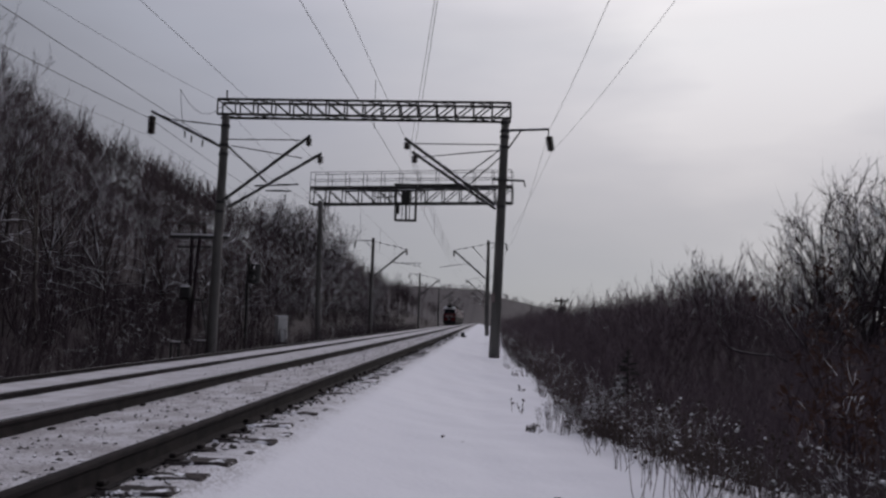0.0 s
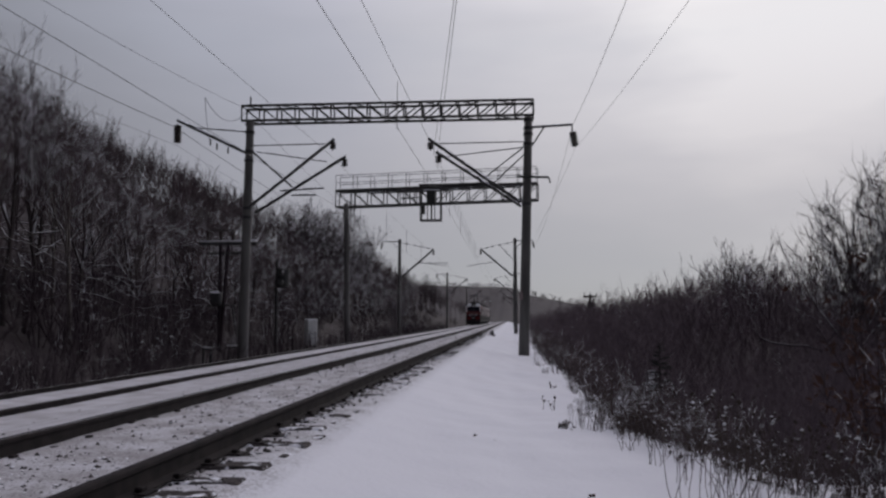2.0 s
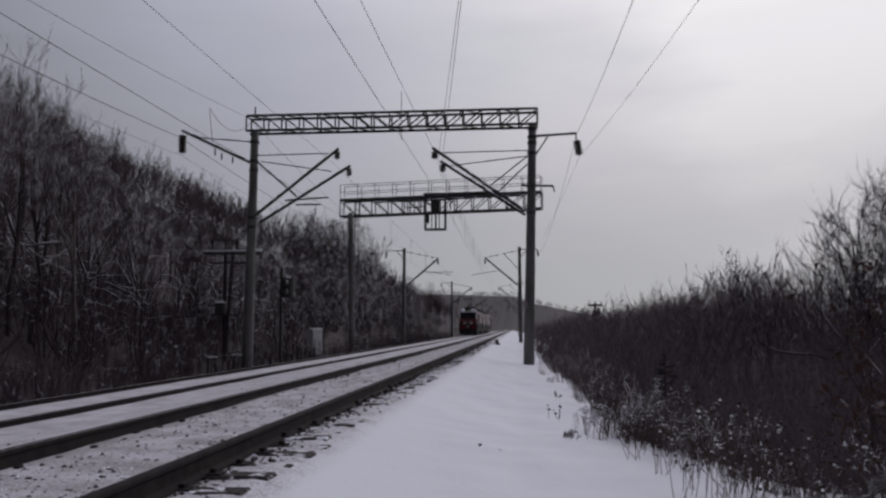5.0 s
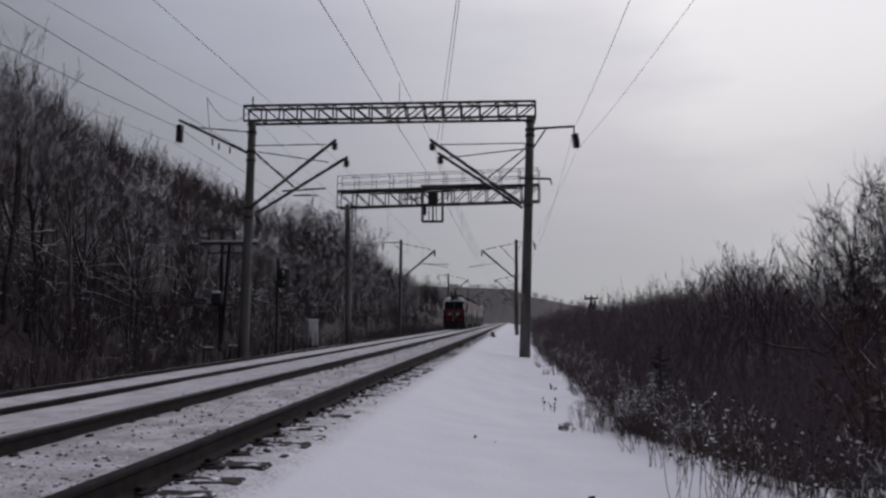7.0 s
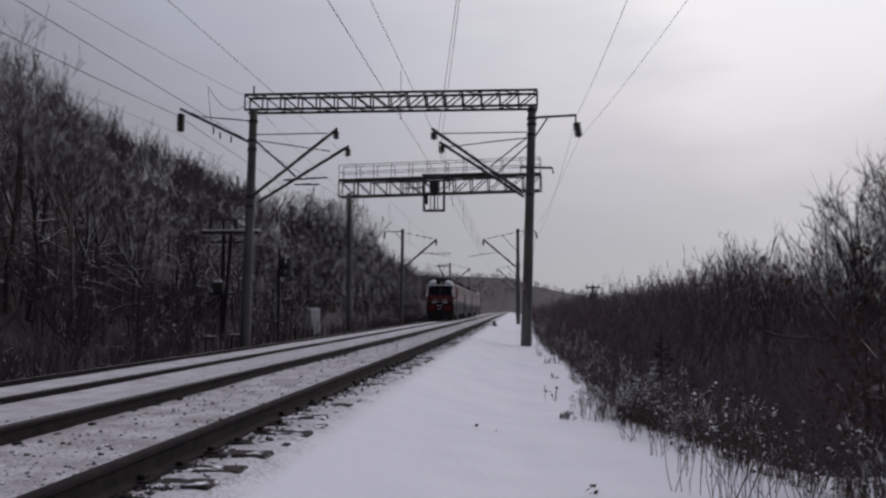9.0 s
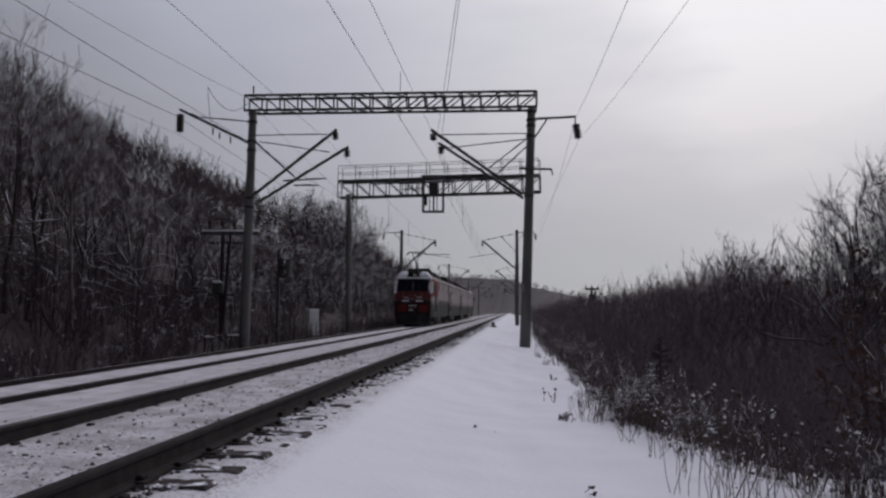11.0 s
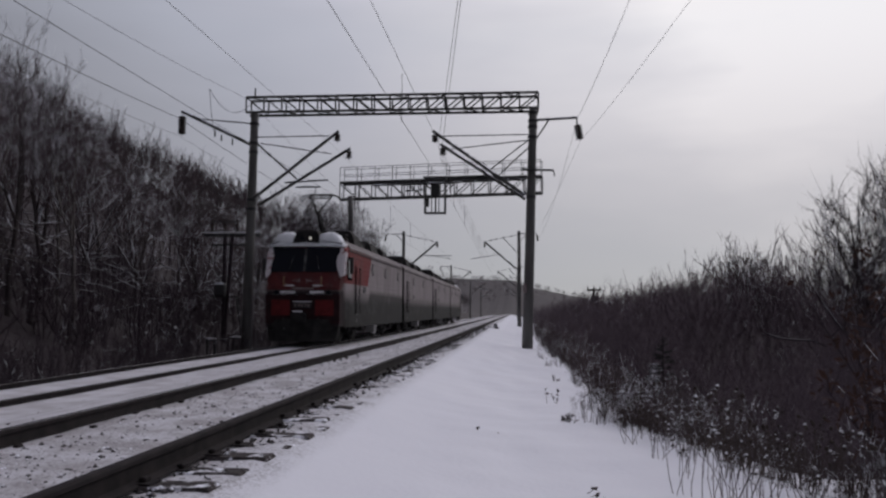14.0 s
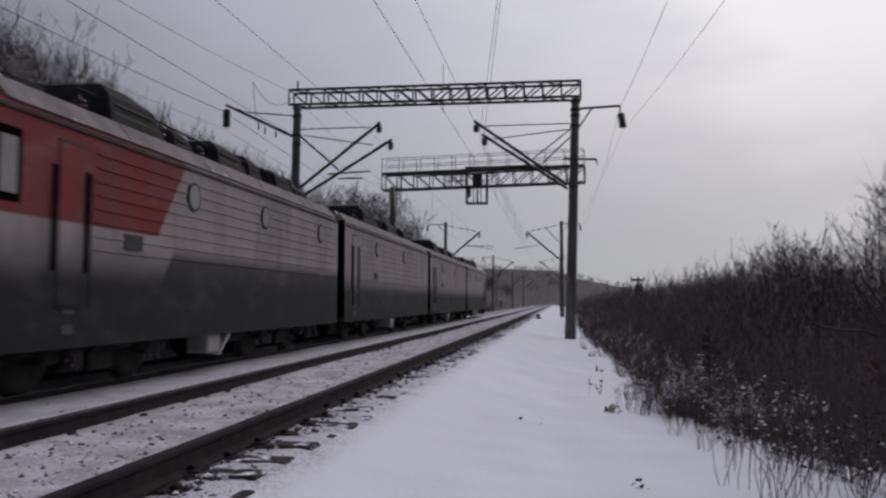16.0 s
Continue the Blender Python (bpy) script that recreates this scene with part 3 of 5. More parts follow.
def gantry():
    ob = thing("signal_gantry", "steel signal bridge with a railed walkway and a hanging signal cage", "signal gantry")
    ob.matrix_basis = pose(0, GY_L, 0.16)
    dy = GY_R - GY_L
    mast(ob, (-11.45, 0.3, -0.8), (-11.62, 0.3, 9.0), 0.2, 0.17)
    mast(ob, (0.85, dy + 0.3, -0.8), (0.95, dy + 0.3, 9.0), 0.2, 0.17)
    beam = part("bridge_beam", Geo().box(-12.7, 1.7, -0.03, 0.03, 8.9, 8.96), M_STEEL, None, "lattice bridge girder")
    beam.parent = ob
    beam.matrix_basis = pose(0, 0, 0, 0, 0, math.degrees(math.atan2(dy, 13.0))) @ pose(0, 0, 0)
    truss(beam, (-12.75, -0.35, 10.08), (1.75, -0.35, 10.15), 1.12, 0.8, 12, 0.10, 0.5)
    part("cable_duct", Geo().box(-6.2, -1.2, -0.5, -0.38, 10.2, 10.32), M_STEEL, beam, "cable duct on the walkway edge")
    part("walkway", Geo().box(-12.75, 1.75, -0.4, 0.5, 10.14, 10.22), M_STEEL, beam, "narrow steel walkway")
    for y in (-0.4, 0.5):
        for h in (0.55, 1.08):
            part("handrail", Geo().bar((-12.75, y, 10.15 + h), (1.75, y, 10.2 + h), 0.022, n=6), M_STEEL, beam)
        for k in range(12):
            x = -12.72 + k * 14.44 / 11
            part("rail_post", Geo().bar((x, y, 10.15), (x, y, 11.25), 0.022, n=6), M_STEEL, beam)
    # ladder up the mast
    for x in (-11.25, -10.95):
        part("ladder_rail", Geo().bar((x, -0.1, 5.5), (x, -0.1, 9.9), 0.02, n=5), M_STEEL, ob)
    for k in range(12):
        part("rung", Geo().bar((-11.25, -0.1, 5.6 + k * 0.36), (-10.95, -0.1, 5.6 + k * 0.36), 0.014, n=5), M_STEEL, ob)
    # maintenance cage with the signal heads
    cage = part("signal_cage", Geo().box(-6.28, -4.82, -0.95, -0.05, 7.62, 7.69), M_STEEL, ob, "open steel cage under the bridge")
    for x in (-6.24, -4.86):
        for y in (-0.92, -0.08):
            part("cage_post", Geo().angle((x, y, 7.65), (x, y, 10.1), 0.06), M_STEEL, cage)
    for z in (8.95,):
        part("cage_rail", Geo().angle((-6.24, -0.08, z), (-4.86, -0.08, z), 0.05), M_STEEL, cage)
    for x in (-5.75, -5.25):
        part("cage_post", Geo().angle((x, -0.92, 7.65), (x, -0.92, 9.0), 0.045), M_STEEL, cage)
    part("cage_roof", Geo().box(-6.35, -4.75, -1.0, 0.0, 10.06, 10.13), M_STEEL, cage)
    head = part("signal_head", Geo().box(-5.85, -5.25, -0.7, -0.35, 8.75, 9.7, 0.05), M_BLACK, ob, "black signal head seen from behind")
    for z in (8.9, 9.22, 9.54):
        part("lamp_hood", Geo().bar((-5.52, -0.1, z), (-5.52, -0.5, z), 0.15, n=10), M_BLACK, head)
    part("signal_stem", Geo().bar((-5.52, -0.5, 7.7), (-5.52, -0.5, 8.8), 0.06), M_BLACK, ob)
    part("side_lamp", Geo().box(-6.15, -5.98, -0.6, -0.3, 8.1, 8.7, 0.03), M_BLACK, ob)
    for x0, x1, z in ((-7.9, -4.3, 9.62), (-7.6, -6.3, 9.2)):
        part("conduit", Geo().bar((x0, -0.5, z), (x1, -0.55, z + 0.1), 0.05), M_STEEL, ob)
    for x in (-7.85, -7.3, -7.0, -6.7, -4.5):
        part("hanger", Geo().angle((x, -0.5, 9.75), (x, -0.5, 8.85 if x < -6.9 else 9.0), 0.06), M_STEEL, ob)
    return ob


gantry()


def side_mast(side, x, y, foot, label):
    """A single mast with a cantilever over its track; side +1 reaches towards +X."""
    ob = thing("catenary_mast", label, "catenary mast", "single catenary masts", pose(x, y, 0))
    s = side
    mast(ob, (0, 0, foot), (0.05 * s, 0, 9.2), 0.21, 0.15)
    c = tube(ob, (0.15 * s, 0, 5.3), (3.55 * s, 0, 8.2), 0.06, "cantilever")
    tube(c, (0.35 * s, 0.2, 5.4), (3.35 * s, 0.2, 7.95), 0.05, "cantilever_tube")
    tube(c, (0.1 * s, 0, 8.85), (3.4 * s, 0, 8.15), 0.022, "tie_rod")
    for f in (0.15, 0.4, 0.62, 0.8):
        insulator(c, ((0.1 + 3.3 * f) * s, 0, 8.85 - 0.7 * f), 0.34, 0.07, (3.3 * s, 0, -0.7), 3)
    tube(c, (0.2 * s, 0, 7.0) if s < 0 else (1.9 * s, 0, 6.75), (5.0 * s, 0, 6.72) if s > 0 else (1.6 * s, 0, 8.5), 0.035, "steady_arm")
    tube(c, (2.0 * s, 0, 6.85), (4.9 * s, 0, 6.4), 0.03, "registration_arm")
    insulator(c, (3.5 * s, 0, 8.1), 0.6, 0.13, discs=3)
    arm = tube(ob, (0, 0, 8.95), (-1.75 * s, 0, 8.95), 0.045, "feeder_bracket")
    tube(arm, (-0.1 * s, 0, 8.2), (-0.7 * s, 0, 8.9), 0.03, "brace")
    insulator(arm, (-1.75 * s, 0, 8.9), 0.75, 0.13, (-0.15 * s, 0, -1), 4)
    clamp(ob, (0.04 * s, 0, 8.9), 0.18)
    clamp(ob, (0.02 * s, 0, 5.3), 0.2)
    return ob


for y in (84, 146, 208, 270):
    side_mast(1, -11.5, y, -0.8, "concrete catenary mast with a cantilever over the far track")
    side_mast(-1, 0.3, y, -0.9, "concrete catenary mast with a cantilever over the snowy path side")


# ---- overhead wires ----
def sagging(a, b, sag, n=14):
    a, b = Vector(a), Vector(b)
    return [a.lerp(b, k / n) - Vector((0, 0, 4 * sag * (k / n) * (1 - k / n))) for k in range(n + 1)]


def wire(name, label, supports, sag, r=0.0075):
    pts = [supports[0]]
    for a, b in zip(supports, supports[1:]):
        pts += sagging(a, b, sag * ((b[1] - a[1]) / 60.0) ** 2, 20)[1:]
    ob = part(name, Geo().line(pts, r), M_WIRE)
    return tagged(ob, label, "overhead wire", "overhead wires")


for x, zc, zm in ((NEAR_X, 6.47, 8.3), (FAR_X + 0.25, 6.08, 8.4)):
    wire("contact_wire", "taut grooved copper contact wire above the rails", [(x - 0.1, -25, zc), (x + 0.15, PY, zc), (x - 0.1, 84, zc), (x, 146, zc), (x, 270, zc)], 0.1)
    carrier = wire("messenger_wire", "sagging messenger wire that carries the contact wire", [(x, -25, zm), (x, PY, zm - 0.1), (x, 84, 7.6), (x, 146, 7.6), (x, 270, 7.6)], 0.2)
    for y in (23.2, 43, 52, 62, 72)[x < -5:]:
        low = zm - 0.1 - 0.3 if y < PY else 7.75
        part("dropper", Geo().bar((x, y, zc), (x, y, low), 0.008, n=4), M_WIRE, carrier)
# the overlapping second set drifts off to its anchor
for dx, z in ((0.0, 8.2), (0.12, 7.7)):
    wire("messenger_wire", "wire of the overlapping second catenary", [(0.9 - dx, 0, z), (-3.35 + dx, PY, z), (-3.3, 84, z - 1.0)], 0.3)
wire("feeder_wire", "feeder wire sagging from the portal mast", [(-11.5, -25, 9.6), (-11.7, PY, 10.35), (-11.6, 84, 9.2)], 1.4)
wire("feeder_wire", "feeder wire hung under a dark insulator", [(-14.8, -25, 9.2), (-14.75, PY, 8.75), (-13.4, 84, 8.15), (-13.4, 146, 8.15)], 0.9)
wire("feeder_wire", "upper feeder wire at the tip of the arm", [(-14.8, -25, 9.9), (-14.8, PY, 9.55), (-13.4, 84, 8.6)], 0.9, 0.014)
wire("feeder_wire", "feeder wire at the end of the bracket", [(2.5, -25, 9.3), (2.58, PY, 9.3), (2.05, 84, 8.3), (2.05, 146, 8.2)], 1.4)
wire("feeder_wire", "thin feeder wire under the bracket insulator", [(5.6, -25, 9.0), (2.7, PY, 8.35), (1.6, 55, 6.8)], 1.2, 0.0055)
for a, b, dip in (((-12.65, PY - 2.2, 10.25), (-11.5, PY, 10.3), 0.75), ((-12.65, PY - 2.2, 10.25), (-13.2, PY, 8.9), 0.4)):
    ob = part("jumper_cable", Geo().line(sagging(a, b, dip, 10), 0.012), M_WIRE)
    tagged(ob, "slack jumper cable looped beside the mast", "overhead wire", "overhead wires")


# ---- trackside equipment ----
def relay_cabinet():
    ob = thing("relay_cabinet", "light grey metal relay cabinet beside the far track", "relay cabinet", m=pose(-11.75, 48, -0.62, 0, 0, 30))
    part("body", Geo().box(-0.28, 0.28, -0.3, 0.3, 0.2, 1.6, 0.02), M_CABINET, ob)
    part("door", Geo().box(-0.25, 0.25, -0.325, -0.302, 0.28, 1.52, 0.008), M_CABINET, ob)
    # this side's brightness is put into the colour of an added panel
    part("side_panel", Geo().box(0.282, 0.30, -0.28, 0.28, 0.22, 1.58, 0.005), M_LIGHTPANEL, ob, "added panel that lightens this side")
    part("lid", Geo().box(-0.32, 0.33, -0.35, 0.34, 1.6, 1.66, 0.015), M_CABINET, ob)
    part("snow_cap", Geo().box(-0.3, 0.31, -0.33, 0.32, 1.655, 1.72, 0.03), M_SNOW, ob, "thin snow on the lid")
    part("handle", Geo().box(0.15, 0.18, -0.35, -0.325, 0.85, 1.0), M_STEEL, ob)
    for x in (-0.23, 0.23):
        part("leg", Geo().box(x - 0.04, x + 0.04, -0.25, 0.25, -0.2, 0.2), M_CONCRETE, ob)


relay_cabinet()


def signal_post():
    ob = thing("signal_post", "black mast signal with a hooded target", "railway signal", m=pose(-11.95, 41.5, -0.75))
    part("post", Geo().bar((0, 0, -0.2), (0, 0, 4.9), 0.085, 0.075, 10), M_BLACK, ob)
    part("target", Geo().lathe((0.32, 0.02, 3.95), [(-0.55, 0.05), (-0.5, 0.32), (0.45, 0.36), (0.5, 0.05)], 14), M_BLACK, ob, "dark signal head")
    for z in (3.7, 4.15):
        part("hood", Geo().bar((0.32, -0.25, z), (0.32, -0.62, z + 0.02), 0.14, n=10), M_BLACK, ob)
    part("bracket", Geo().box(0, 0.4, -0.03, 0.03, 4.4, 4.46), M_BLACK, ob)
    part("ladder_rail", Geo().bar((-0.22, -0.1, 0.1), (-0.05, -0.05, 4.3), 0.018, n=5), M_BLACK, ob)
    part("foot", Geo().box(-0.25, 0.25, -0.25, 0.25, -0.3, 0.12, 0.02), M_CONCRETE, ob)


signal_post()


def pole_transformer():
    ob = thing("pole_transformer", "pole-mounted transformer with snowy crossarms at the wood edge", "transformer", m=pose(-14.3, 39.5, -0.5))
    for x in (0.1, 0.5):
        part("pole", Geo().bar((x - 0.4 * (x > 0.3), 0.1, -0.5), (x, 0, 5.4), 0.10, 0.075, 10), M_UNDERBRUSH, ob)
    part("crossarm", Geo().box(-0.95, 1.9, -0.08, 0.08, 5.2, 5.36, 0.01), M_STEEL, ob, "snowy steel crossarm")
    part("snow_cap", Geo().box(-0.95, 1.9, -0.07, 0.07, 5.36, 5.42, 0.02), M_SNOW, ob)
    part("crossarm", Geo().box(-0.6, 1.5, -0.06, 0.06, 4.75, 4.85), M_STEEL, ob)
    for x in (-0.55, 0.1, 0.7):
        insulator(ob, (x, 0, 5.36), 0.55, 0.1, (0, 0, 1), 3)
    part("fuse_bar", Geo().box(-0.6, 0.75, -0.04, 0.04, 5.9, 5.96), M_STEEL, ob)
    part("tank", Geo().box(-0.3, 0.2, -0.25, 0.25, 2.3, 2.9, 0.05), M_STEEL, ob, "dark steel tank")
    part("snow_cap", Geo().box(-0.3, 0.1, -0.25, 0.25, 2.9, 2.95, 0.02), M_SNOW, ob)
    part("platform", Geo().box(-0.5, 0.9, -0.12, 0.12, 2.22, 2.3), M_STEEL, ob)
    part("brace", Geo().angle((0.75, 0, 2.2), (1.2, 0, -0.3), 0.09), M_STEEL, ob)


pole_transformer()


def line_stand(x, y, w):
    ob = thing("cable_stand", "low trackside stand with snow on its top", "cable stand", "cable stands", pose(x, y, -0.95))
    part("top", Geo().box(-w / 2, w / 2, -0.1, 0.1, 0.78, 0.86, 0.01), M_STEEL, ob)
    part("snow_cap", Geo().box(-w / 2, w / 2, -0.09, 0.09, 0.86, 0.91, 0.02), M_SNOW, ob)
    for s in (-1, 1):
        part("leg", Geo().box(s * w * 0.4 - 0.05, s * w * 0.4 + 0.05, -0.06, 0.06, -0.2, 0.78), M_STEEL, ob)


line_stand(-12.35, 36.5, 0.62)
line_stand(-12.7, 34.0, 0.4)


def path_post():
    """The small stake where the snowy path narrows."""
    ob = thing("marker_stake", "short dark stake in the snow beside the near track", "stake", m=pose(-1.5, 60, -0.2))
    part("stake", Geo().box(-0.12, 0.12, -0.1, 0.1, -0.1, 0.45, 0.02), M_STEEL, ob)
    part("crosspiece", Geo().box(-0.6, 0.25, -0.05, 0.05, 0.1, 0.2, 0.02), M_STEEL, ob)


path_post()


def line_pole():
    ob = thing("utility_pole", "dark wooden pole with a double crossarm above the brush", "utility pole", m=pose(8.4, 92, LOW))
    part("pole", Geo().bar((0, 0, -0.3), (0, 0, 7.0), 0.16, 0.12, 9), M_BARK, ob)
    part("crossarm", Geo().box(-0.75, 0.75, -0.08, 0.08, 6.7, 6.9), M_BARK, ob)
    part("box", Geo().box(-0.35, 0.4, -0.2, 0.2, 5.2, 6.2, 0.03), M_STEEL, ob)
    part("pole", Geo().bar((0.6, 0, -0.3), (0.35, 0, 6.6), 0.13, 0.1, 9), M_BARK, ob)
    for x in (-0.65, 0, 0.65):
        insulator(ob, (x, 0, 6.9), 0.3, 0.08, (0, 0, 1), 2)


line_pole()


# ---- the locomotive: four coupled sections ----
LEN, GAP = 16.6, 0.9
SW = 1.58                              # half width of the body


def ring(y, w, floor, side, roof, top):
    return [(-w, y, floor), (-w, y, side), (-w * 0.80, y, roof), (-w * 0.35, y, top), (w * 0.35, y, top), (w * 0.80, y, roof), (w, y, side), (w, y, floor)]


def wheelset(parent, y):
    ob = new("wheelset")
    ob.parent = parent
    ob.matrix_basis = pose(0, y, 0.625)
    part("axle", Geo().bar((-0.9, 0, 0), (0.9, 0, 0), 0.09, n=12), M_UNDER, ob)
    for x in (-0.797, 0.797):
        s = 1 if x > 0 else -1
        part("wheel", Geo().lathe((x - 0.07 * s, 0, 0), [(-0.02, 0.55), (-0.02, 0.66), (0.025, 0.655), (0.035, 0.625), (0.13, 0.62), (0.13, 0.5), (0.09, 0.3), (0.13, 0.14)], 28, (s, 0, 0)), M_UNDER, ob, "", True)
        part("rim_mark", Geo().box(x + s * 0.07 - 0.01, x + s * 0.07 + 0.01, -0.03, 0.03, 0.33, 0.5), M_RAILTOP, ob)
    return ob


def bogie(parent, y):
    ob = part("bogie_frame", Geo().box(-1.15, 1.15, y - 2.0, y + 2.0, 0.72, 0.95, 0.04), M_UNDER, parent, "sooty steel bogie frame")
    for x in (-1.12, 1.12):
        part("side_frame", Geo().box(x - 0.09, x + 0.09, y - 2.1, y + 2.1, 0.55, 0.85, 0.03), M_UNDER, ob)
        for a in (-1.45, 1.45):
            part("axle_box", Geo().box(x - 0.16, x + 0.16, y + a - 0.22, y + a + 0.22, 0.42, 0.84, 0.04), M_UNDER, ob)
            part("spring", Geo().bar((x * 1.08, y + a * 0.72, 0.5), (x * 1.08, y + a * 0.72, 0.9), 0.1, n=10), M_UNDER, ob)
        part("damper", Geo().bar((x * 1.12, y - 0.5, 0.55), (x * 1.12, y + 0.5, 0.95), 0.05, n=8), M_UNDER, ob)
        part("brake_gear", Geo().box(x - 0.06, x + 0.06, y - 0.35, y + 0.35, 0.25, 0.6, 0.03), M_UNDER, ob)
        part("sand_pipe", Geo().bar((x * 0.8, y - 2.2, 0.9), (x * 0.72, y - 2.15, 0.15), 0.03, n=6), M_UNDER, ob)


def roof_gear(ob, ys, seed):
    """Sooty roof cabinets, coolers, insulators, pipes and bus bars along the roof."""
    r = random.Random(seed)
    for y, w, l, h in ys:
        c = part("roof_cabinet", Geo().loft([[(-w, y, 4.12), (-w, y + l, 4.12), (w, y + l, 4.12), (w, y, 4.12)],
                                             [(-w * 0.9, y + 0.1, 4.12 + h * 0.7), (-w * 0.9, y + l - 0.3, 4.12 + h * 0.7), (w * 0.9, y + l - 0.3, 4.12 + h * 0.7), (w * 0.9, y + 0.1, 4.12 + h * 0.7)],
                                             [(-w * 0.7, y + 0.2, 4.12 + h), (-w * 0.7, y + l * 0.55, 4.12 + h), (w * 0.7, y + l * 0.55, 4.12 + h), (w * 0.7, y + 0.2, 4.12 + h)]]),
                 M_UNDER, ob, "sooty louvred roof cabinet")
        for s in (-1, 1):
            for k in range(3):
                part("louvre", Geo().box(s * w * 0.93 - 0.03, s * w * 0.93 + 0.03, y + 0.2, y + l - 0.4, 4.2 + k * h * 0.2, 4.22 + k * h * 0.2), M_BLACK, c)
        part("cowl", Geo().bar((0.5 * w, y + l + 0.12, 4.12), (0.5 * w, y + l + 0.12, 4.2 + h * r.uniform(0.5, 0.9)), r.uniform(0.2, 0.3), 0.24, 12), M_UNDER, c, "", True)
        part("cowl", Geo().bar((-0.5 * w, y + l + 0.1, 4.12), (-0.5 * w, y + l + 0.1, 4.2 + h * r.uniform(0.5, 0.9)), r.uniform(0.2, 0.3), 0.24, 12), M_UNDER, c, "", True)
        part("snow_streak", Geo().box(-w * 0.6, w * 0.66, y + 0.3, y + l * 0.5, 4.115 + h, 4.15 + h, 0.012), M_CRUST, c, "grimy snow on the cabinet")
    for y in (4.1, 6.75, 8.45, 10.75, 14.3):
        for x in (-0.85, 0.8):
            insulator(ob, (x, y, 4.15), r.uniform(0.34, 0.56), 0.11, (0, 0, 1), 3)
    for x in (0.8, -0.85):
        part("bus_bar", Geo().line([(x, 4.0, 4.6), (x, 6.7, 4.64), (x, 9.0, 4.6), (x, 14.5, 4.64)], 0.022), M_UNDER, ob)
        part("roof_pipe", Geo().line([(x * 1.4, 3.6, 4.13), (x * 1.42, 8.0, 4.15), (x * 1.4, 15.6, 4.13)], 0.045, 7), M_GUTTER, ob)


def side_details(ob, body, head, paint):
    """Corrugation ribs, round windows, hatches and side doors, on both sides."""
    for s in (-1, 1):
        x = s * SW
        start = 3.35 if head else 2.3
        for k in range(8):
            z = 2.02 + k * 0.2
            part("side_rib", Geo().box(min(x, x + s * 0.02), max(x, x + s * 0.02), start, LEN - 0.35, z, z + 0.032, 0.006), paint, body)
        for y in ((6.55, 10.3, 14.75) if head else (4.6, 10.0)):
            w = part("round_window", Geo().bar((x - s * 0.02, y, 3.2), (x + s * 0.03, y, 3.2), 0.27, n=20), M_DARKGREY, body, "round side window with a dark rim")
            part("pane", Geo().bar((x + s * 0.02, y, 3.2), (x + s * 0.036, y, 3.2), 0.215, n=20), M_FOGGED, w)
        part("side_hatch", Geo().box(min(x, x + s * 0.025), max(x, x + s * 0.025), 4.15, 4.7, 2.1, 2.34, 0.008), M_DARKGREY, body)
        y = 2.42 if head else 0.95
        d = part("side_door", Geo().box(min(x, x + s * 0.02), max(x, x + s * 0.02), y, y + 0.58, 1.25, 3.45, 0.006), paint, ob, "narrow side door")
        for yy in (y - 0.1, y + 0.68):
            part("grab_rail", Geo().bar((x + s * 0.07, yy, 1.2), (x + s * 0.07, yy, 3.1), 0.016, n=6), M_UNDER, d)
            # a flat black strip paints the shade of the recess behind each rail
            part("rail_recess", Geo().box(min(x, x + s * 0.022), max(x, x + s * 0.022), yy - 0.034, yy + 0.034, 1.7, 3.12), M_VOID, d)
        part("door_step", Geo().box(min(x, x + s * 0.03), max(x, x + s * 0.03), y + 0.02, y + 0.5, 1.2, 1.26), M_UNDER, d)
        part("door_seam", Geo().box(min(x, x + s * 0.024), max(x, x + s * 0.024), y - 0.02, y + 0.6, 3.45, 3.48), M_DARKGREY, d)
        # flat black plates paint the shade inside the step holes
        for z in (0.85, 1.12):
            part("step_recess", Geo().box(min(x, x + s * 0.012), max(x, x + s * 0.012), y + 0.15, y + 0.42, z, z + 0.13), M_BLACK, body)
        # rain gutter and rolled roof panels
        part("gutter", Geo().box(min(x, x + s * 0.035), max(x, x + s * 0.035), 0.95 if head else 0.05, LEN - 0.05, 3.66, 3.72, 0.008), M_GUTTER, body, "dark rain gutter")
        for k in range(5):
            a0 = 1.35 if head else 0.1
            wide = (LEN - 0.1 - a0) / 5
            yy = a0 + k * wide
            part("roof_hatch", Geo().loft([[(s * 1.54, yy, 3.78), (s * 1.54, yy + wide - 0.05, 3.78), (s * 1.27, yy + wide - 0.05, 4.10), (s * 1.27, yy, 4.10)],
                                           [(s * 1.57, yy, 3.80), (s * 1.57, yy + wide - 0.05, 3.80), (s * 1.30, yy + wide - 0.05, 4.12), (s * 1.30, yy, 4.12)]]), M_ROOFEDGE, body, "roof-edge hatch dusted with snow")


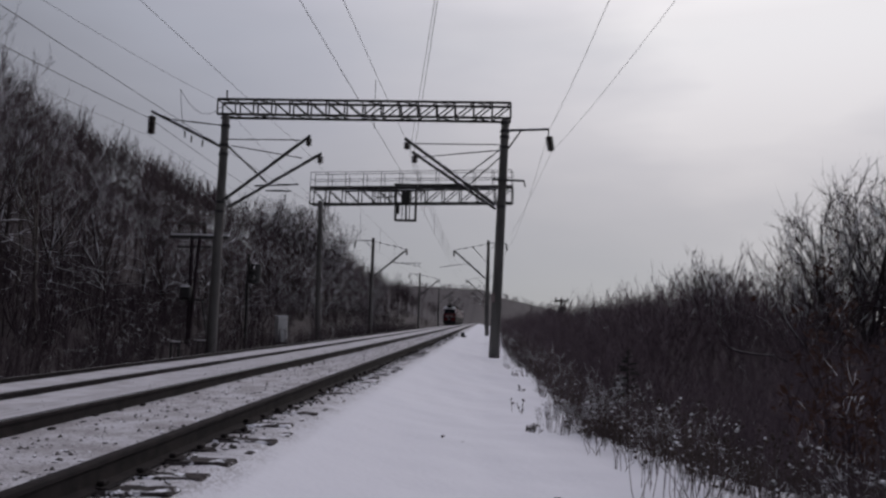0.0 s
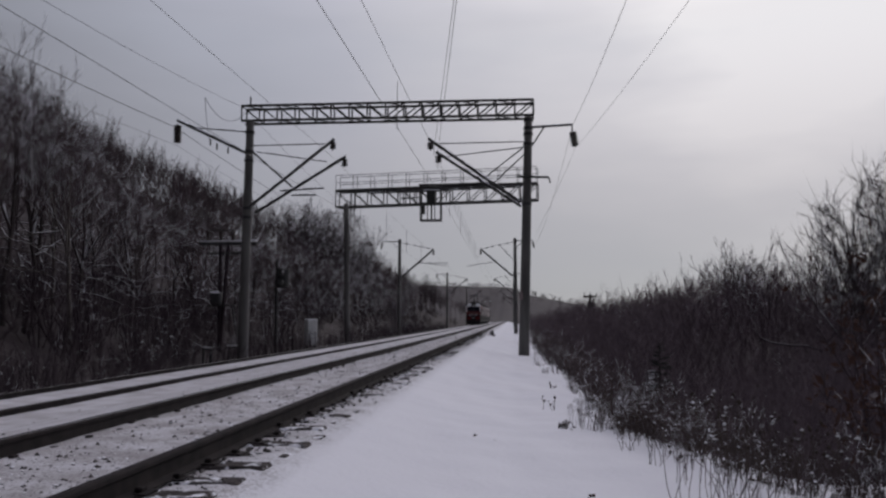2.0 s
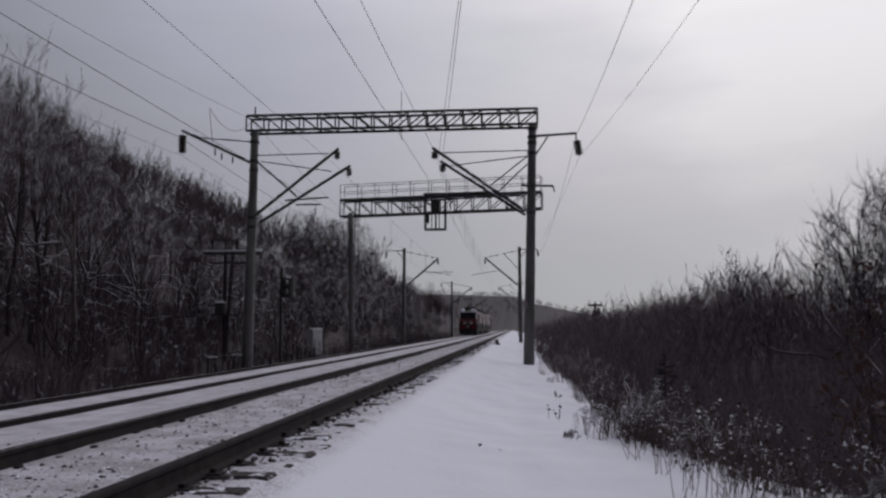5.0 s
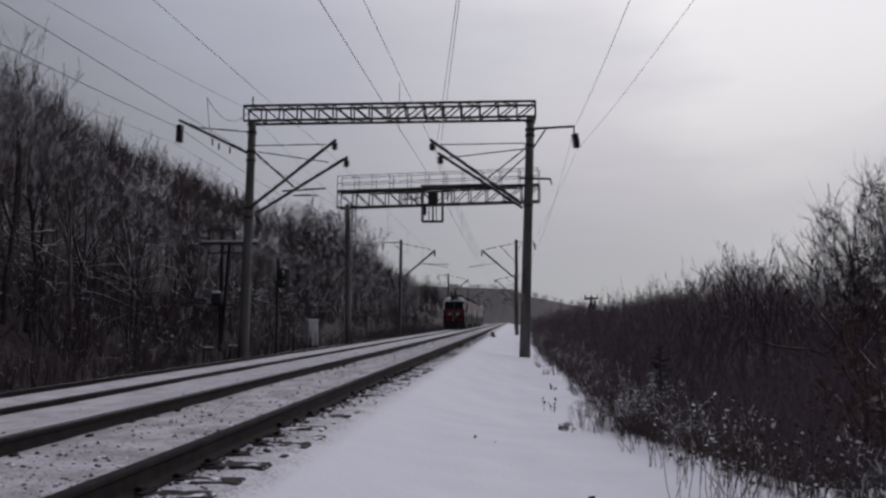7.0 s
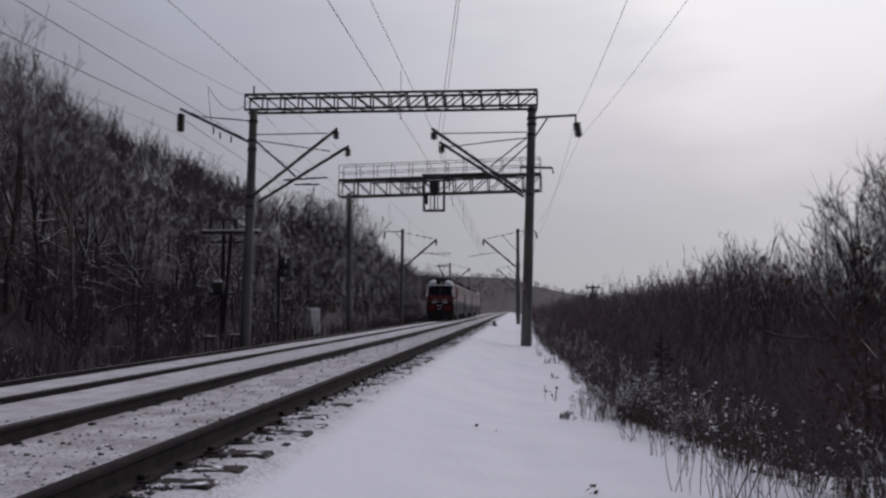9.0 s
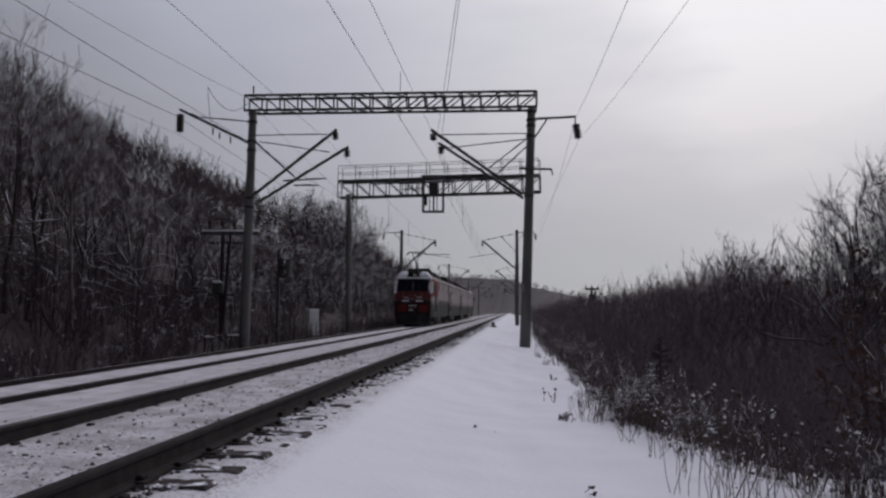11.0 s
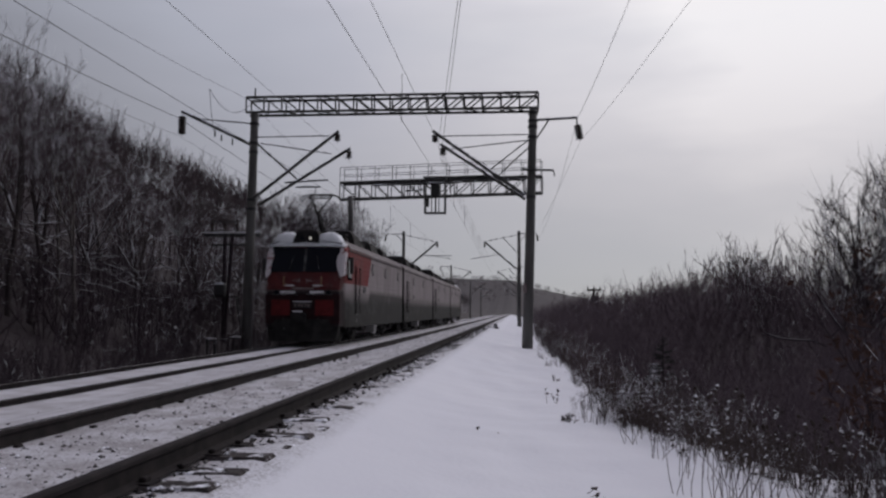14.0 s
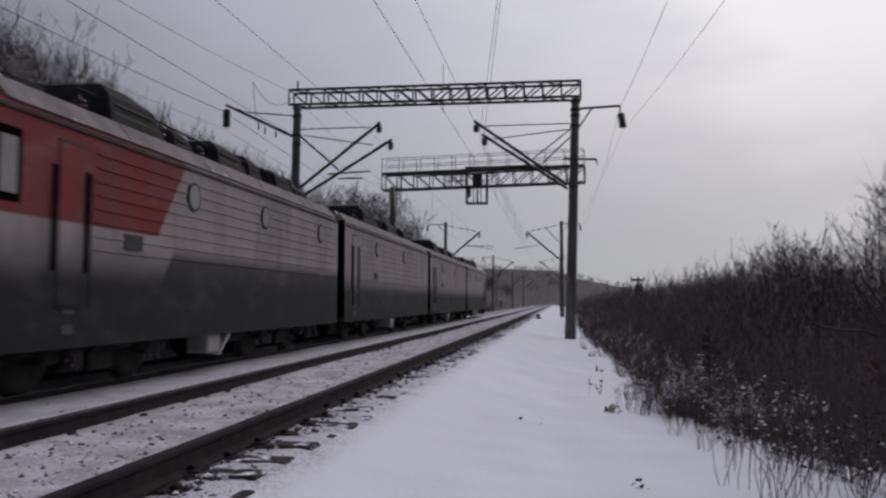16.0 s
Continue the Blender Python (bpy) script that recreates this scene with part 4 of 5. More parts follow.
def underframe(ob, head, rear):
    part("underframe", Geo().box(-1.3, 1.3, 0.6, LEN - 0.4, 0.78, 1.05, 0.04), M_UNDER, ob)
    for s in (-1, 1):
        part("equipment_box", Geo().box(s * 1.3 - 0.22, s * 1.3 + 0.22, 7.45, 8.05, 0.30, 0.8, 0.03), M_LIGHTBOX, ob, "light grey box under the floor")
        part("air_tank", Geo().bar((s * 1.05, 8.9, 0.62), (s * 1.05, 10.1, 0.62), 0.2, n=14), M_UNDER, ob)
        part("snow_lump", Geo().loft([[(s * 1.2, 8.7, 0.7), (s * 1.42, 8.75, 0.7), (s * 1.4, 9.0, 0.72), (s * 1.2, 8.95, 0.7)],
                                      [(s * 1.2, 8.3, 0.25), (s * 1.4, 8.3, 0.22), (s * 1.38, 8.4, 0.24), (s * 1.2, 8.4, 0.25)]]), M_CRUST, ob, "caked snow under the frame")
    if rear:
        return
    part("coupler", Geo().box(-0.2, 0.2, LEN, LEN + GAP, 0.95, 1.2, 0.03), M_UNDER, ob)
    # dark rubber, its black also holding the shade of the gap
    part("gangway_bellows", Geo().loft([[(-1.25 * k, y, 1.0), (-1.25 * k, y, 3.55), (1.25 * k, y, 3.55), (1.25 * k, y, 1.0)] for y, k in ((LEN + GAP * j / 8, 1.0 if j % 2 == 0 else 0.93) for j in range(9))]), M_VOID, ob, "dark rubber gangway with gap shade in its colour")


def pantograph(ob, y, up):
    base = part("pantograph_base", Geo().box(-0.6, 0.6, y - 0.5, y + 0.6, 4.42, 4.48), M_UNDER, ob, "roof pantograph")
    for x in (-0.5, 0.5):
        for a in (-0.4, 0.5):
            insulator(base, (x, y + a, 4.15), 0.28, 0.09, (0, 0, 1), 2)
    z1 = 5.36 if up else 4.6
    knee = y - 0.75 if up else y - 1.5
    tip = y - 0.15 if up else y + 0.2
    zt = 6.16 if up else 4.68
    part("lower_arm", Geo().bar((0, y + 0.35, 4.48), (0, knee, z1), 0.085, 0.06, 8), M_UNDER, base)
    part("control_rod", Geo().bar((0.16, y + 0.1, 4.5), (0.12, knee + 0.1, z1 - 0.1), 0.03, n=6), M_UNDER, base)
    for s in (-1, 1):
        part("upper_arm", Geo().bar((0.05 * s, knee, z1), (0.4 * s, tip, zt - 0.12), 0.032, n=6), M_UNDER, base)
    part("cross_tube", Geo().bar((-0.45, tip, zt - 0.12), (0.45, tip, zt - 0.12), 0.03, n=6), M_UNDER, base)
    for a in (-0.2, 0.2):
        part("contact_strip", Geo().line([(-0.9, tip + a, zt - 0.26), (-0.7, tip + a, zt - 0.06), (-0.52, tip + a, zt), (0.52, tip + a, zt), (0.7, tip + a, zt - 0.06), (0.9, tip + a, zt - 0.26)], 0.028, 6), M_UNDER, base)
    for s in (-1, 1):
        part("head_frame", Geo().box(s * 0.43 - 0.02, s * 0.43 + 0.02, tip - 0.2, tip + 0.2, zt - 0.1, zt - 0.05), M_UNDER, base)


def cab_front(ob, body, lit):
    """Windscreen, lamps, handrails, red panels and plough of a driving cab; the nose faces -Y."""
    def on_slope(x, z, out):
        f = (z - 2.28) / (3.82 - 2.28)
        return (x, 0.0 + 0.5 * f - out, z)
    for s in (-1, 1):
        a, b = (0.03, 1.34) if s > 0 else (-1.34, -0.03)
        part("windscreen", Geo().loft([[on_slope(x, z, o) for x, z in ((a, 2.80), (b * 0.97, 2.80), (b, 2.9), (b, 3.76), (a, 3.80))] for o in (0.0, 0.03)]), M_GLASS, ob, "dark raked windscreen")
        edge = [(1.29 + 0.04 * math.sin(7 * f + s), 2.62 + 1.14 * f) for f in (0.0, 0.12, 0.25, 0.4, 0.55, 0.7, 0.85, 1.0)]
        back = [(1.52 - 0.04 * f + 0.02 * math.sin(11 * f), 2.62 + 1.14 * f) for f in (1.0, 0.8, 0.6, 0.4, 0.2, 0.0)]
        edge[0] = (1.38, 2.6)
        edge = [(x + 0.05 * (k < 2) + 0.05 * (k > 5), z) for k, (x, z) in enumerate(edge)]
        part("corner_pillar", Geo().loft([[on_slope(s * x, z, o) for x, z in edge + back] for o in (-0.02, 0.05)]), M_PILLAR, ob, "red cab corner crusted with snow")
        part("side_crust", Geo().loft([[(s * (1.50 + o + 0.06 * (y - 0.3)), y, z) for y, z in ((0.2, 2.72), (0.36, 2.66), (0.5, 2.78), (0.62, 2.7), (0.66, 2.95), (0.6, 3.15), (0.7, 3.35), (0.78, 3.55), (0.6, 3.62), (0.42, 3.5), (0.34, 3.2), (0.25, 3.0))] for o in (-0.03, 0.05)]), M_PILLAR, ob, "driven snow crust on the cab side")
        part("wiper", Geo().bar(on_slope(s * 0.6, 2.88, 0.05), on_slope(s * 0.45, 3.45, 0.05), 0.014, n=5), M_BLACK, ob)
        part("front_panel", Geo().box(min(s * 0.5, s * 1.22), max(s * 0.5, s * 1.22), -0.05, 0.02, 1.12, 1.72, 0.015), M_PANEL, ob, "red front panel")
        lamp = part("buffer_lamp", Geo().bar((s * 1.02, -0.06, 2.0), (s * 1.02, 0.05, 2.0), 0.11, n=14), M_DARKGREY, ob)
        part("lens", Geo().bar((s * 1.02, -0.075, 2.0), (s * 1.02, -0.06, 2.0), 0.08, n=14), M_GLASS, lamp)
        part("snow_ledge", Geo().box(min(s * 0.28, s * 0.86), max(s * 0.28, s * 0.86), -0.16, 0.0, 1.96, 2.06, 0.04), M_CRUST, ob, "snow on the front ledge")
        part("handrail", Geo().bar((s * 0.2, -0.14, 1.92), (s * 1.2, -0.14, 1.92), 0.02, n=6), M_BLACK, ob)
        part("side_mirror", Geo().box(min(s * 1.68, s * 1.82), max(s * 1.68, s * 1.82), 0.72, 0.8, 2.75, 3.4, 0.02), M_BLACK, ob, "black rear-view mirror")
        part("mirror_arm", Geo().bar((s * 1.5, 0.85, 3.3), (s * 1.75, 0.76, 3.3), 0.02, n=6), M_BLACK, ob)
        win = part("cab_side_window", Geo().box(min(s * SW, s * (SW + 0.02)), max(s * SW, s * (SW + 0.02)), 0.8, 1.62, 2.52, 3.44, 0.008), M_VOID, ob, "cab side window in a black frame")
        part("pane", Geo().box(min(s * (SW + 0.015), s * (SW + 0.026)), max(s * (SW + 0.015), s * (SW + 0.026)), 1.2, 1.52, 2.62, 3.32), M_LIGHTBOX, win)
        part("pane", Geo().box(min(s * (SW + 0.015), s * (SW + 0.026)), max(s * (SW + 0.015), s * (SW + 0.026)), 0.86, 1.14, 2.62, 3.32), M_GLASS, win)
        lumps = [(0.54, 4.34), (0.75, 4.41), (1.0, 4.39), (1.15, 4.33), (1.30, 4.12)]
        part("roof_snow", Geo().loft([[(s * 0.5, y, 3.95)] + [(s * a, y, z - drop + 0.03 * math.sin(a * 9 + y * 7)) for a, z in lumps] + [(s * 1.42, y, 3.93)]
                                      for y, drop in ((0.42, 0.30), (0.5, 0.06), (0.8, 0.0), (1.1, -0.02), (1.45, 0.02), (1.75, 0.12))]), M_SNOW, ob, "thick snow on the cab roof", True)
        part("step", Geo().box(min(s * 1.0, s * 1.4), max(s * 1.0, s * 1.4), -0.12, 0.1, 0.5, 0.54), M_UNDER, ob)
        for k, (x, w, h) in enumerate(((0.14, 0.04, 0.13), (0.22, 0.05, 0.08), (0.31, 0.035, 0.12), (0.39, 0.05, 0.06))):
            part("number_bar", Geo().box(s * x - w / 2, s * x + w / 2, -0.05, 0.0, 2.40 + 0.01 * k, 2.40 + h, 0.008), M_LETTER, ob, "worn pale character")
        part("grab_iron", Geo().bar((s * 0.72, -0.1, 2.25), (s * 0.74, -0.06, 2.62), 0.022, n=6), M_BRASS, ob, "yellowed grab iron")
        part("frost_patch", Geo().loft([[(s * (0.56 + 0.2 * math.cos(a) * (1 + 0.3 * math.sin(3 * a + s))), -0.01 - o, 2.27 + 0.05 * math.sin(a) * (1 + 0.4 * math.cos(2 * a))) for a in (0.0, 0.6, 1.2, 1.8, 2.4, 3.0, 3.6, 4.2, 4.8, 5.4)] for o in (0.0, 0.02)]), M_PILLAR, ob, "frost driven onto the red nose")
    part("centre_post", Geo().loft([[on_slope(x, z, o) for x, z in ((-0.05, 2.84), (0.05, 2.84), (0.05, 3.74), (-0.05, 3.74))] for o in (-0.01, 0.034)]), M_BLACK, ob)
    part("visor", Geo().loft([[(-1.46, y0 + 0.05, 3.78), (-1.2, y0, 3.80), (0, y0 - 0.03, 3.82), (1.2, y0, 3.80), (1.46, y0 + 0.05, 3.78), (1.52, y0 + 0.1, z1 - 0.1), (1.2, y0 + 0.06, z1), (0, y0 + 0.03, z1 + 0.02), (-1.2, y0 + 0.06, z1), (-1.52, y0 + 0.1, z1 - 0.1)]
                              for y0, z1 in ((0.34, 3.93), (0.55, 4.02), (0.95, 4.04))]), M_SNOW, ob, "snow-covered roof visor", True)
    box = part("headlamp_box", Geo().loft([[(-0.56, 0.40, 3.92), (0.56, 0.40, 3.92), (0.56, 1.3, 3.95), (-0.56, 1.3, 3.95)], [(-0.42, 0.52, 4.38), (0.42, 0.52, 4.38), (0.42, 1.3, 4.42), (-0.42, 1.3, 4.42)], [(-0.34, 0.6, 4.48), (0.34, 0.6, 4.48), (0.34, 1.2, 4.5), (-0.34, 1.2, 4.5)]]), M_UNDER, ob, "black headlamp housing on the roof")
    part("headlamp", Geo().bar((0.15, 0.44, 4.14), (0.15, 0.56, 4.14), 0.06, n=14), M_LAMP if lit else M_GLASS, box, "lit headlamp" if lit else "")
    part("headlamp", Geo().bar((-0.17, 0.44, 4.14), (-0.17, 0.56, 4.14), 0.085, n=14), M_GLASS, box)
    part("emblem", Geo().box(-0.42, 0.42, -0.03, 0.02, 2.12, 2.2), M_LETTER, ob)
    part("centre_panel", Geo().box(-0.46, 0.46, -0.04, 0.02, 1.15, 1.9, 0.015), M_FRONT, ob)
    part("type_plate", Geo().box(-0.36, 0.36, -0.055, -0.03, 1.40, 1.62), M_DARKGREY, ob, "dark number plate")
    for k in range(5):
        part("plate_bar", Geo().box(-0.3 + k * 0.13, -0.24 + k * 0.13 + 0.02 * (k % 2), -0.07, -0.05, 1.44 + 0.02 * (k % 2), 1.58), M_LETTER, ob, "scratched pale character")
    part("plate_frost", Geo().box(-0.38, 0.38, -0.08, -0.03, 1.63, 1.67, 0.012), M_CRUST, ob)
    part("coupler", Geo().box(-0.17, 0.17, -0.55, 0.2, 0.9, 1.22, 0.04), M_UNDER, ob)
    part("coupler_jaw", Geo().box(-0.28, 0.28, -0.72, -0.45, 0.85, 1.25, 0.07), M_UNDER, ob, "automatic coupler head")
    part("coupler_snow", Geo().box(-0.22, 0.12, -0.7, -0.4, 1.25, 1.31, 0.03), M_CRUST, ob)
    for x in (-0.6, -0.75, 0.62):
        part("brake_hose", Geo().line(sagging((x, -0.02, 1.02), (x * 0.8, -0.25, 0.6), 0.12, 6), 0.03), M_BLACK, ob)
    part("snow_plough", Geo().loft([[(-1.45, 0.12, 0.98), (-0.5, -0.22, 0.98), (0.5, -0.22, 0.98), (1.45, 0.12, 0.98), (1.45, 0.5, 0.98), (-1.45, 0.5, 0.98)],
                                    [(-1.3, 0.05, 0.14), (-0.5, -0.38, 0.14), (0.5, -0.38, 0.14), (1.3, 0.05, 0.14), (1.3, 0.3, 0.14), (-1.3, 0.3, 0.14)]]), M_UNDER, ob, "dark track clearer")
    part("lower_front", Geo().box(-1.46, 1.46, -0.02, 0.35, 0.8, 1.95, 0.03), M_FRONT, ob, "dark grimy lower front")


def section(head, flip, label, up):
    ob = thing("locomotive_section", label, "locomotive", "coupled locomotive sections")
    if head:
        # the cab narrows to its nose and the screen leans back
        rings = [ring(0.0, 1.42, 0.72, 2.1, 2.26, 2.28), ring(0.5, 1.5, 0.70, 3.66, 3.78, 3.82), ring(0.62, 1.53, 0.68, 3.70, 3.9, 3.98), ring(1.2, SW, 0.66, 3.72, 4.08, 4.16), ring(LEN, SW, 0.66, 3.72, 4.08, 4.16)]
    else:
        rings = [ring(y, SW, 0.66, 3.72, 4.08, 4.16) for y in (0.0, LEN)]
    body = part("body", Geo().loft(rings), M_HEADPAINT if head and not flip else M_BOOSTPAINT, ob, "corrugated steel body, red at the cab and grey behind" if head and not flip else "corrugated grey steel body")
    roof = part("roof", Geo().loft([[(-1.27, y, 4.07), (-0.55, y, 4.165), (0.55, y, 4.165), (1.27, y, 4.07), (1.2, y, 4.14), (0.5, y, 4.24), (-0.5, y, 4.24), (-1.2, y, 4.14)] for y in (1.3 if head else 0.1, LEN - 0.1)]), M_ROOF, ob, "grey roof dusted with snow")
    # thin black plates paint the shade in the gap between sections
    for y in ([LEN] if head else [-0.012, LEN]):
        part("end_wall", Geo().box(-1.55, 1.55, y, y + 0.012, 0.8, 3.86), M_VOID, ob, "end wall blackened with shade of the gangway gap")
    side_details(ob, body, head, M_HEADPAINT if head and not flip else M_BOOSTPAINT)
    underframe(ob, head, flip)
    roof_gear(ob, [(4.5, 1.12, 1.9, 0.74), (7.1, 0.95, 1.0, 0.55), (8.8, 1.12, 1.6, 0.62), (11.0, 0.95, 1.0, 0.68), (12.5, 1.1, 1.4, 0.58), (14.7, 0.9, 1.3, 0.5)], 3 + int(head) + 5 * int(flip))
    if head:
        cab_front(ob, body, not flip)
        pantograph(ob, 2.9, up)
    for y in (4.3, 12.7):
        bogie(ob, y)
    sets = [wheelset(ob, y) for y in (2.85, 5.75, 11.25, 14.15)]
    return ob, sets


# front of the train at a time: it runs towards -Y at a steady pace
SPEED, NOSE = 11.85, 25.6


def nose(t):
    return NOSE + SPEED * (14.5 - t)


TRAIN = [section(True, False, "leading red and grey electric locomotive section with snow-capped cab", True),
         section(False, False, "grey middle locomotive section with dark roof gear", False),
         section(False, False, "grey middle locomotive section with dark roof gear", False),
         section(True, True, "rear grey locomotive section with a trailing cab", False)]


# ---- winter woods ----
def tube_tris(P, R, n):
    """Tapered tube through the points P with radii R, as triangles."""
    P, R = np.asarray(P, float), np.asarray(R, float)
    d = P[-1] - P[0]
    d = d / (np.linalg.norm(d) + 1e-9)
    u = np.cross(d, (0.31, 0.17, 0.93) if abs(d[2]) < 0.9 else (1, 0, 0))
    u /= np.linalg.norm(u)
    w = np.cross(d, u)
    a = np.arange(n) * 2 * np.pi / n
    circle = np.cos(a)[:, None] * u + np.sin(a)[:, None] * w
    V = (P[:, None, :] + R[:, None, None] * circle[None]).reshape(-1, 3)
    F = []
    for j in range(len(P) - 1):
        for k in range(n):
            p, q = j * n + k, j * n + (k + 1) % n
            F += [(p, q, q + n), (p, q + n, p + n)]
    return V, np.array(F)


def spike(p, d, r):
    """A thin twig: a three-sided spike."""
    d = np.asarray(d, float)
    u = np.cross(d, (0.3, 0.2, 0.9))
    u /= np.linalg.norm(u) + 1e-9
    w = np.cross(d / (np.linalg.norm(d) + 1e-9), u)
    return np.array([p + u * r, p - u * r * 0.5 + w * r * 0.86, p - u * r * 0.5 - w * r * 0.86, p + d]), np.array([(0, 1, 3), (1, 2, 3), (2, 0, 3)])


def join(pieces):
    V, F, n = [], [], 0
    for v, f in pieces:
        V.append(v)
        F.append(f + n)
        n += len(v)
    return np.concatenate(V), np.concatenate(F)


def unit(v):
    return v / (np.linalg.norm(v) + 1e-9)


def grow_crown(rng, h, r, fork, leaders, prims, secs, twigs, wide=0.5, tw=0.006, low=0, cheap=False, rise=0.55):
    """Bare tree whose trunk forks into rising leaders with a rounded, fine-twigged crown."""
    trunk, crown = [], []
    pts = [np.array([0.0, 0.0, -0.3])]
    for k in range(1, 5):
        pts.append(np.array([0, 0, h * fork * k / 4]) + rng.normal(0, 0.012 * h, 3) * (1, 1, 0) * k / 4)
    trunk.append(tube_tris(pts, [r * 1.2, r, r * 0.9, r * 0.85, r * 0.8], 6))
    for s in range(low):                       # long level limbs low on the trunk, where snow lies
        az = rng.uniform(0, 6.28)
        p = pts[1] + (pts[-1] - pts[1]) * rng.random()
        e = np.array([math.cos(az), math.sin(az), rng.uniform(-0.1, 0.35)])
        bp = [p]
        for j in range(4):
            e = unit(e + rng.normal(0, 0.14, 3))
            bp.append(bp[-1] + e * h * 0.07)
        trunk.append(tube_tris(bp, [r * 0.3, r * 0.27, r * 0.22, r * 0.15, 0.006], 5))
        for m in range(9):
            k2 = rng.integers(1, 4)
            o = bp[k2] + (bp[k2 + 1] - bp[k2]) * rng.random()
            crown.append(spike(o, unit(e + rng.normal(0, 0.5, 3)) * h * rng.uniform(0.04, 0.1), tw))
    a0 = rng.uniform(0, 6.28)
    for s in range(leaders):
        az = a0 + 6.28 * s / leaders + rng.uniform(-0.5, 0.5)
        d = unit(np.array([math.cos(az) * wide, math.sin(az) * wide, 1.0]) * rng.uniform(0.8, 1.2, 3))
        if s == 0:
            d = unit(np.array([0.1, 0.05, 1.0]))
        ln = h * (1 - fork) * rng.uniform(0.8, 1.08)
        base = pts[-1] if s < 2 else pts[-2] + (pts[-1] - pts[-2]) * rng.random()
        lp = [base]
        for k in range(5):
            d = unit(d + rng.normal(0, 0.12, 3) + np.array([0, 0, 0.08]))
            lp.append(lp[-1] + d * ln / 5)
        lp = np.array(lp)
        r1 = r * 0.55
        trunk.append(tube_tris(lp, [r1, r1 * 0.8, r1 * 0.6, r1 * 0.42, r1 * 0.26, 0.008], 5))
        for i in range(prims):
            f = 0.06 + 0.9 * (i + rng.random()) / prims
            k = min(int(f * 5), 4)
            p = lp[k] + (lp[k + 1] - lp[k]) * (f * 5 - k)
            ang = rng.uniform(0, 6.28)
            out = unit(np.array([math.cos(ang), math.sin(ang), rise * rng.uniform(0.4, 1.6)]))
            l1 = ln * (0.20 + 0.36 * (1 - f)) * rng.uniform(0.7, 1.15)
            bp = [p]
            e = out
            for j in range(3):
                e = unit(e + rng.normal(0, 0.15, 3) + np.array([0, 0, 0.12 + 0.12 * rise]))
                bp.append(bp[-1] + e * l1 / 3)
            br = max(r1 * 0.34 * (1.1 - f), tw * 1.6)
            if cheap:
                crown.append(tube_tris([bp[0], bp[1], bp[3]], [br, br * 0.7, tw * 0.6], 3))
            else:
                crown.append(tube_tris(bp, [br, br * 0.75, max(br * 0.5, tw), tw * 0.6], 3))
            bp = np.array(bp)
            for m in range(secs):
                g = 0.2 + 0.78 * (m + rng.random()) / secs
                k2 = min(int(g * 3), 2)
                q = bp[k2] + (bp[k2 + 1] - bp[k2]) * (g * 3 - k2)
                d2 = unit(unit(bp[-1] - bp[0]) * 0.8 + rng.normal(0, 0.38, 3) + np.array([0, 0, 0.35 * rise]))
                l2 = l1 * rng.uniform(0.35, 0.6)
                mid = q + d2 * l2 * 0.5
                end = mid + unit(d2 + rng.normal(0, 0.3, 3) + np.array([0, 0, 0.15])) * l2 * 0.5
                if cheap:
                    crown.append(spike(q, end - q, tw * 1.1))
                else:
                    crown.append(tube_tris([q, mid, end], [tw * 1.2, tw, tw * 0.5], 3))
                for w in range(twigs):
                    o = q + (end - q) * rng.uniform(0.1, 1.0)
                    crown.append(spike(o, unit(d2 * 0.9 + rng.normal(0, 0.34, 3) + np.array([0, 0, 0.3 * rise])) * l2 * rng.uniform(0.45, 0.9), tw * 0.8))
    return trunk, crown


def grow_shrub(rng, h, stems, twigs, spread, tw=0.008):
    out = []
    for s in range(stems):
        az, lean = rng.uniform(0, 6.28), abs(rng.normal(0, spread))
        d = unit(np.array([math.cos(az) * lean, math.sin(az) * lean, 1.0]))
        hh = h * rng.uniform(0.55, 1.05)
        p0 = np.array([math.cos(az), math.sin(az), 0]) * rng.uniform(0, 0.25) * h * 0.4 + np.array([0, 0, -0.15])
        p1 = p0 + d * hh * 0.5 + rng.normal(0, 0.03, 3) * hh
        p2 = p1 + unit(d + rng.normal(0, 0.16, 3)) * hh * 0.5
        out.append(tube_tris([p0, p1, p2], [tw * 1.9, tw * 1.4, tw * 0.5], 3))
        for k in range(twigs):
            f = rng.uniform(0.25, 0.98)
            o = p0 + (p1 - p0) * f * 2 if f < 0.5 else p1 + (p2 - p1) * (f - 0.5) * 2
            out.append(spike(o, unit(d * 0.8 + rng.normal(0, 0.55, 3) + np.array([0, 0, 0.25])) * hh * rng.uniform(0.12, 0.32), tw))
    return join(out)


def scatter(name, variants, spots, mat, label, category):
    """Copies of the variants at (x, y, scale) spots, joined into one object."""
    rng = np.random.default_rng(len(name) + len(spots))
    Vs, Fs, n = [], [], 0
    for x, y, s in spots:
        V, F = variants[rng.integers(len(variants))]
        a = rng.uniform(0, 6.28)
        c, sn = math.cos(a) * s, math.sin(a) * s
        W = np.stack([V[:, 0] * c - V[:, 1] * sn + x, V[:, 0] * sn + V[:, 1] * c + y, V[:, 2] * s * rng.uniform(0.88, 1.12) + float(ground_z(x, y))], 1)
        Vs.append(W)
        Fs.append(F + n)
        n += len(V)
    ob = new(name, tri_mesh(name, np.concatenate(Vs), np.concatenate(Fs), mat))
    return tagged(ob, label, category, kind="stuff")


def make_tree(name, label, group, mat_t, trunk, crown):
    ob = thing(name, label, "tree", group)
    for part_name, pieces, mat in (("trunk", trunk, mat_t), ("crown", crown, M_TWIG)):
        child = new(part_name, tri_mesh(part_name, *join(pieces), mat))
        child.parent = ob
    return ob


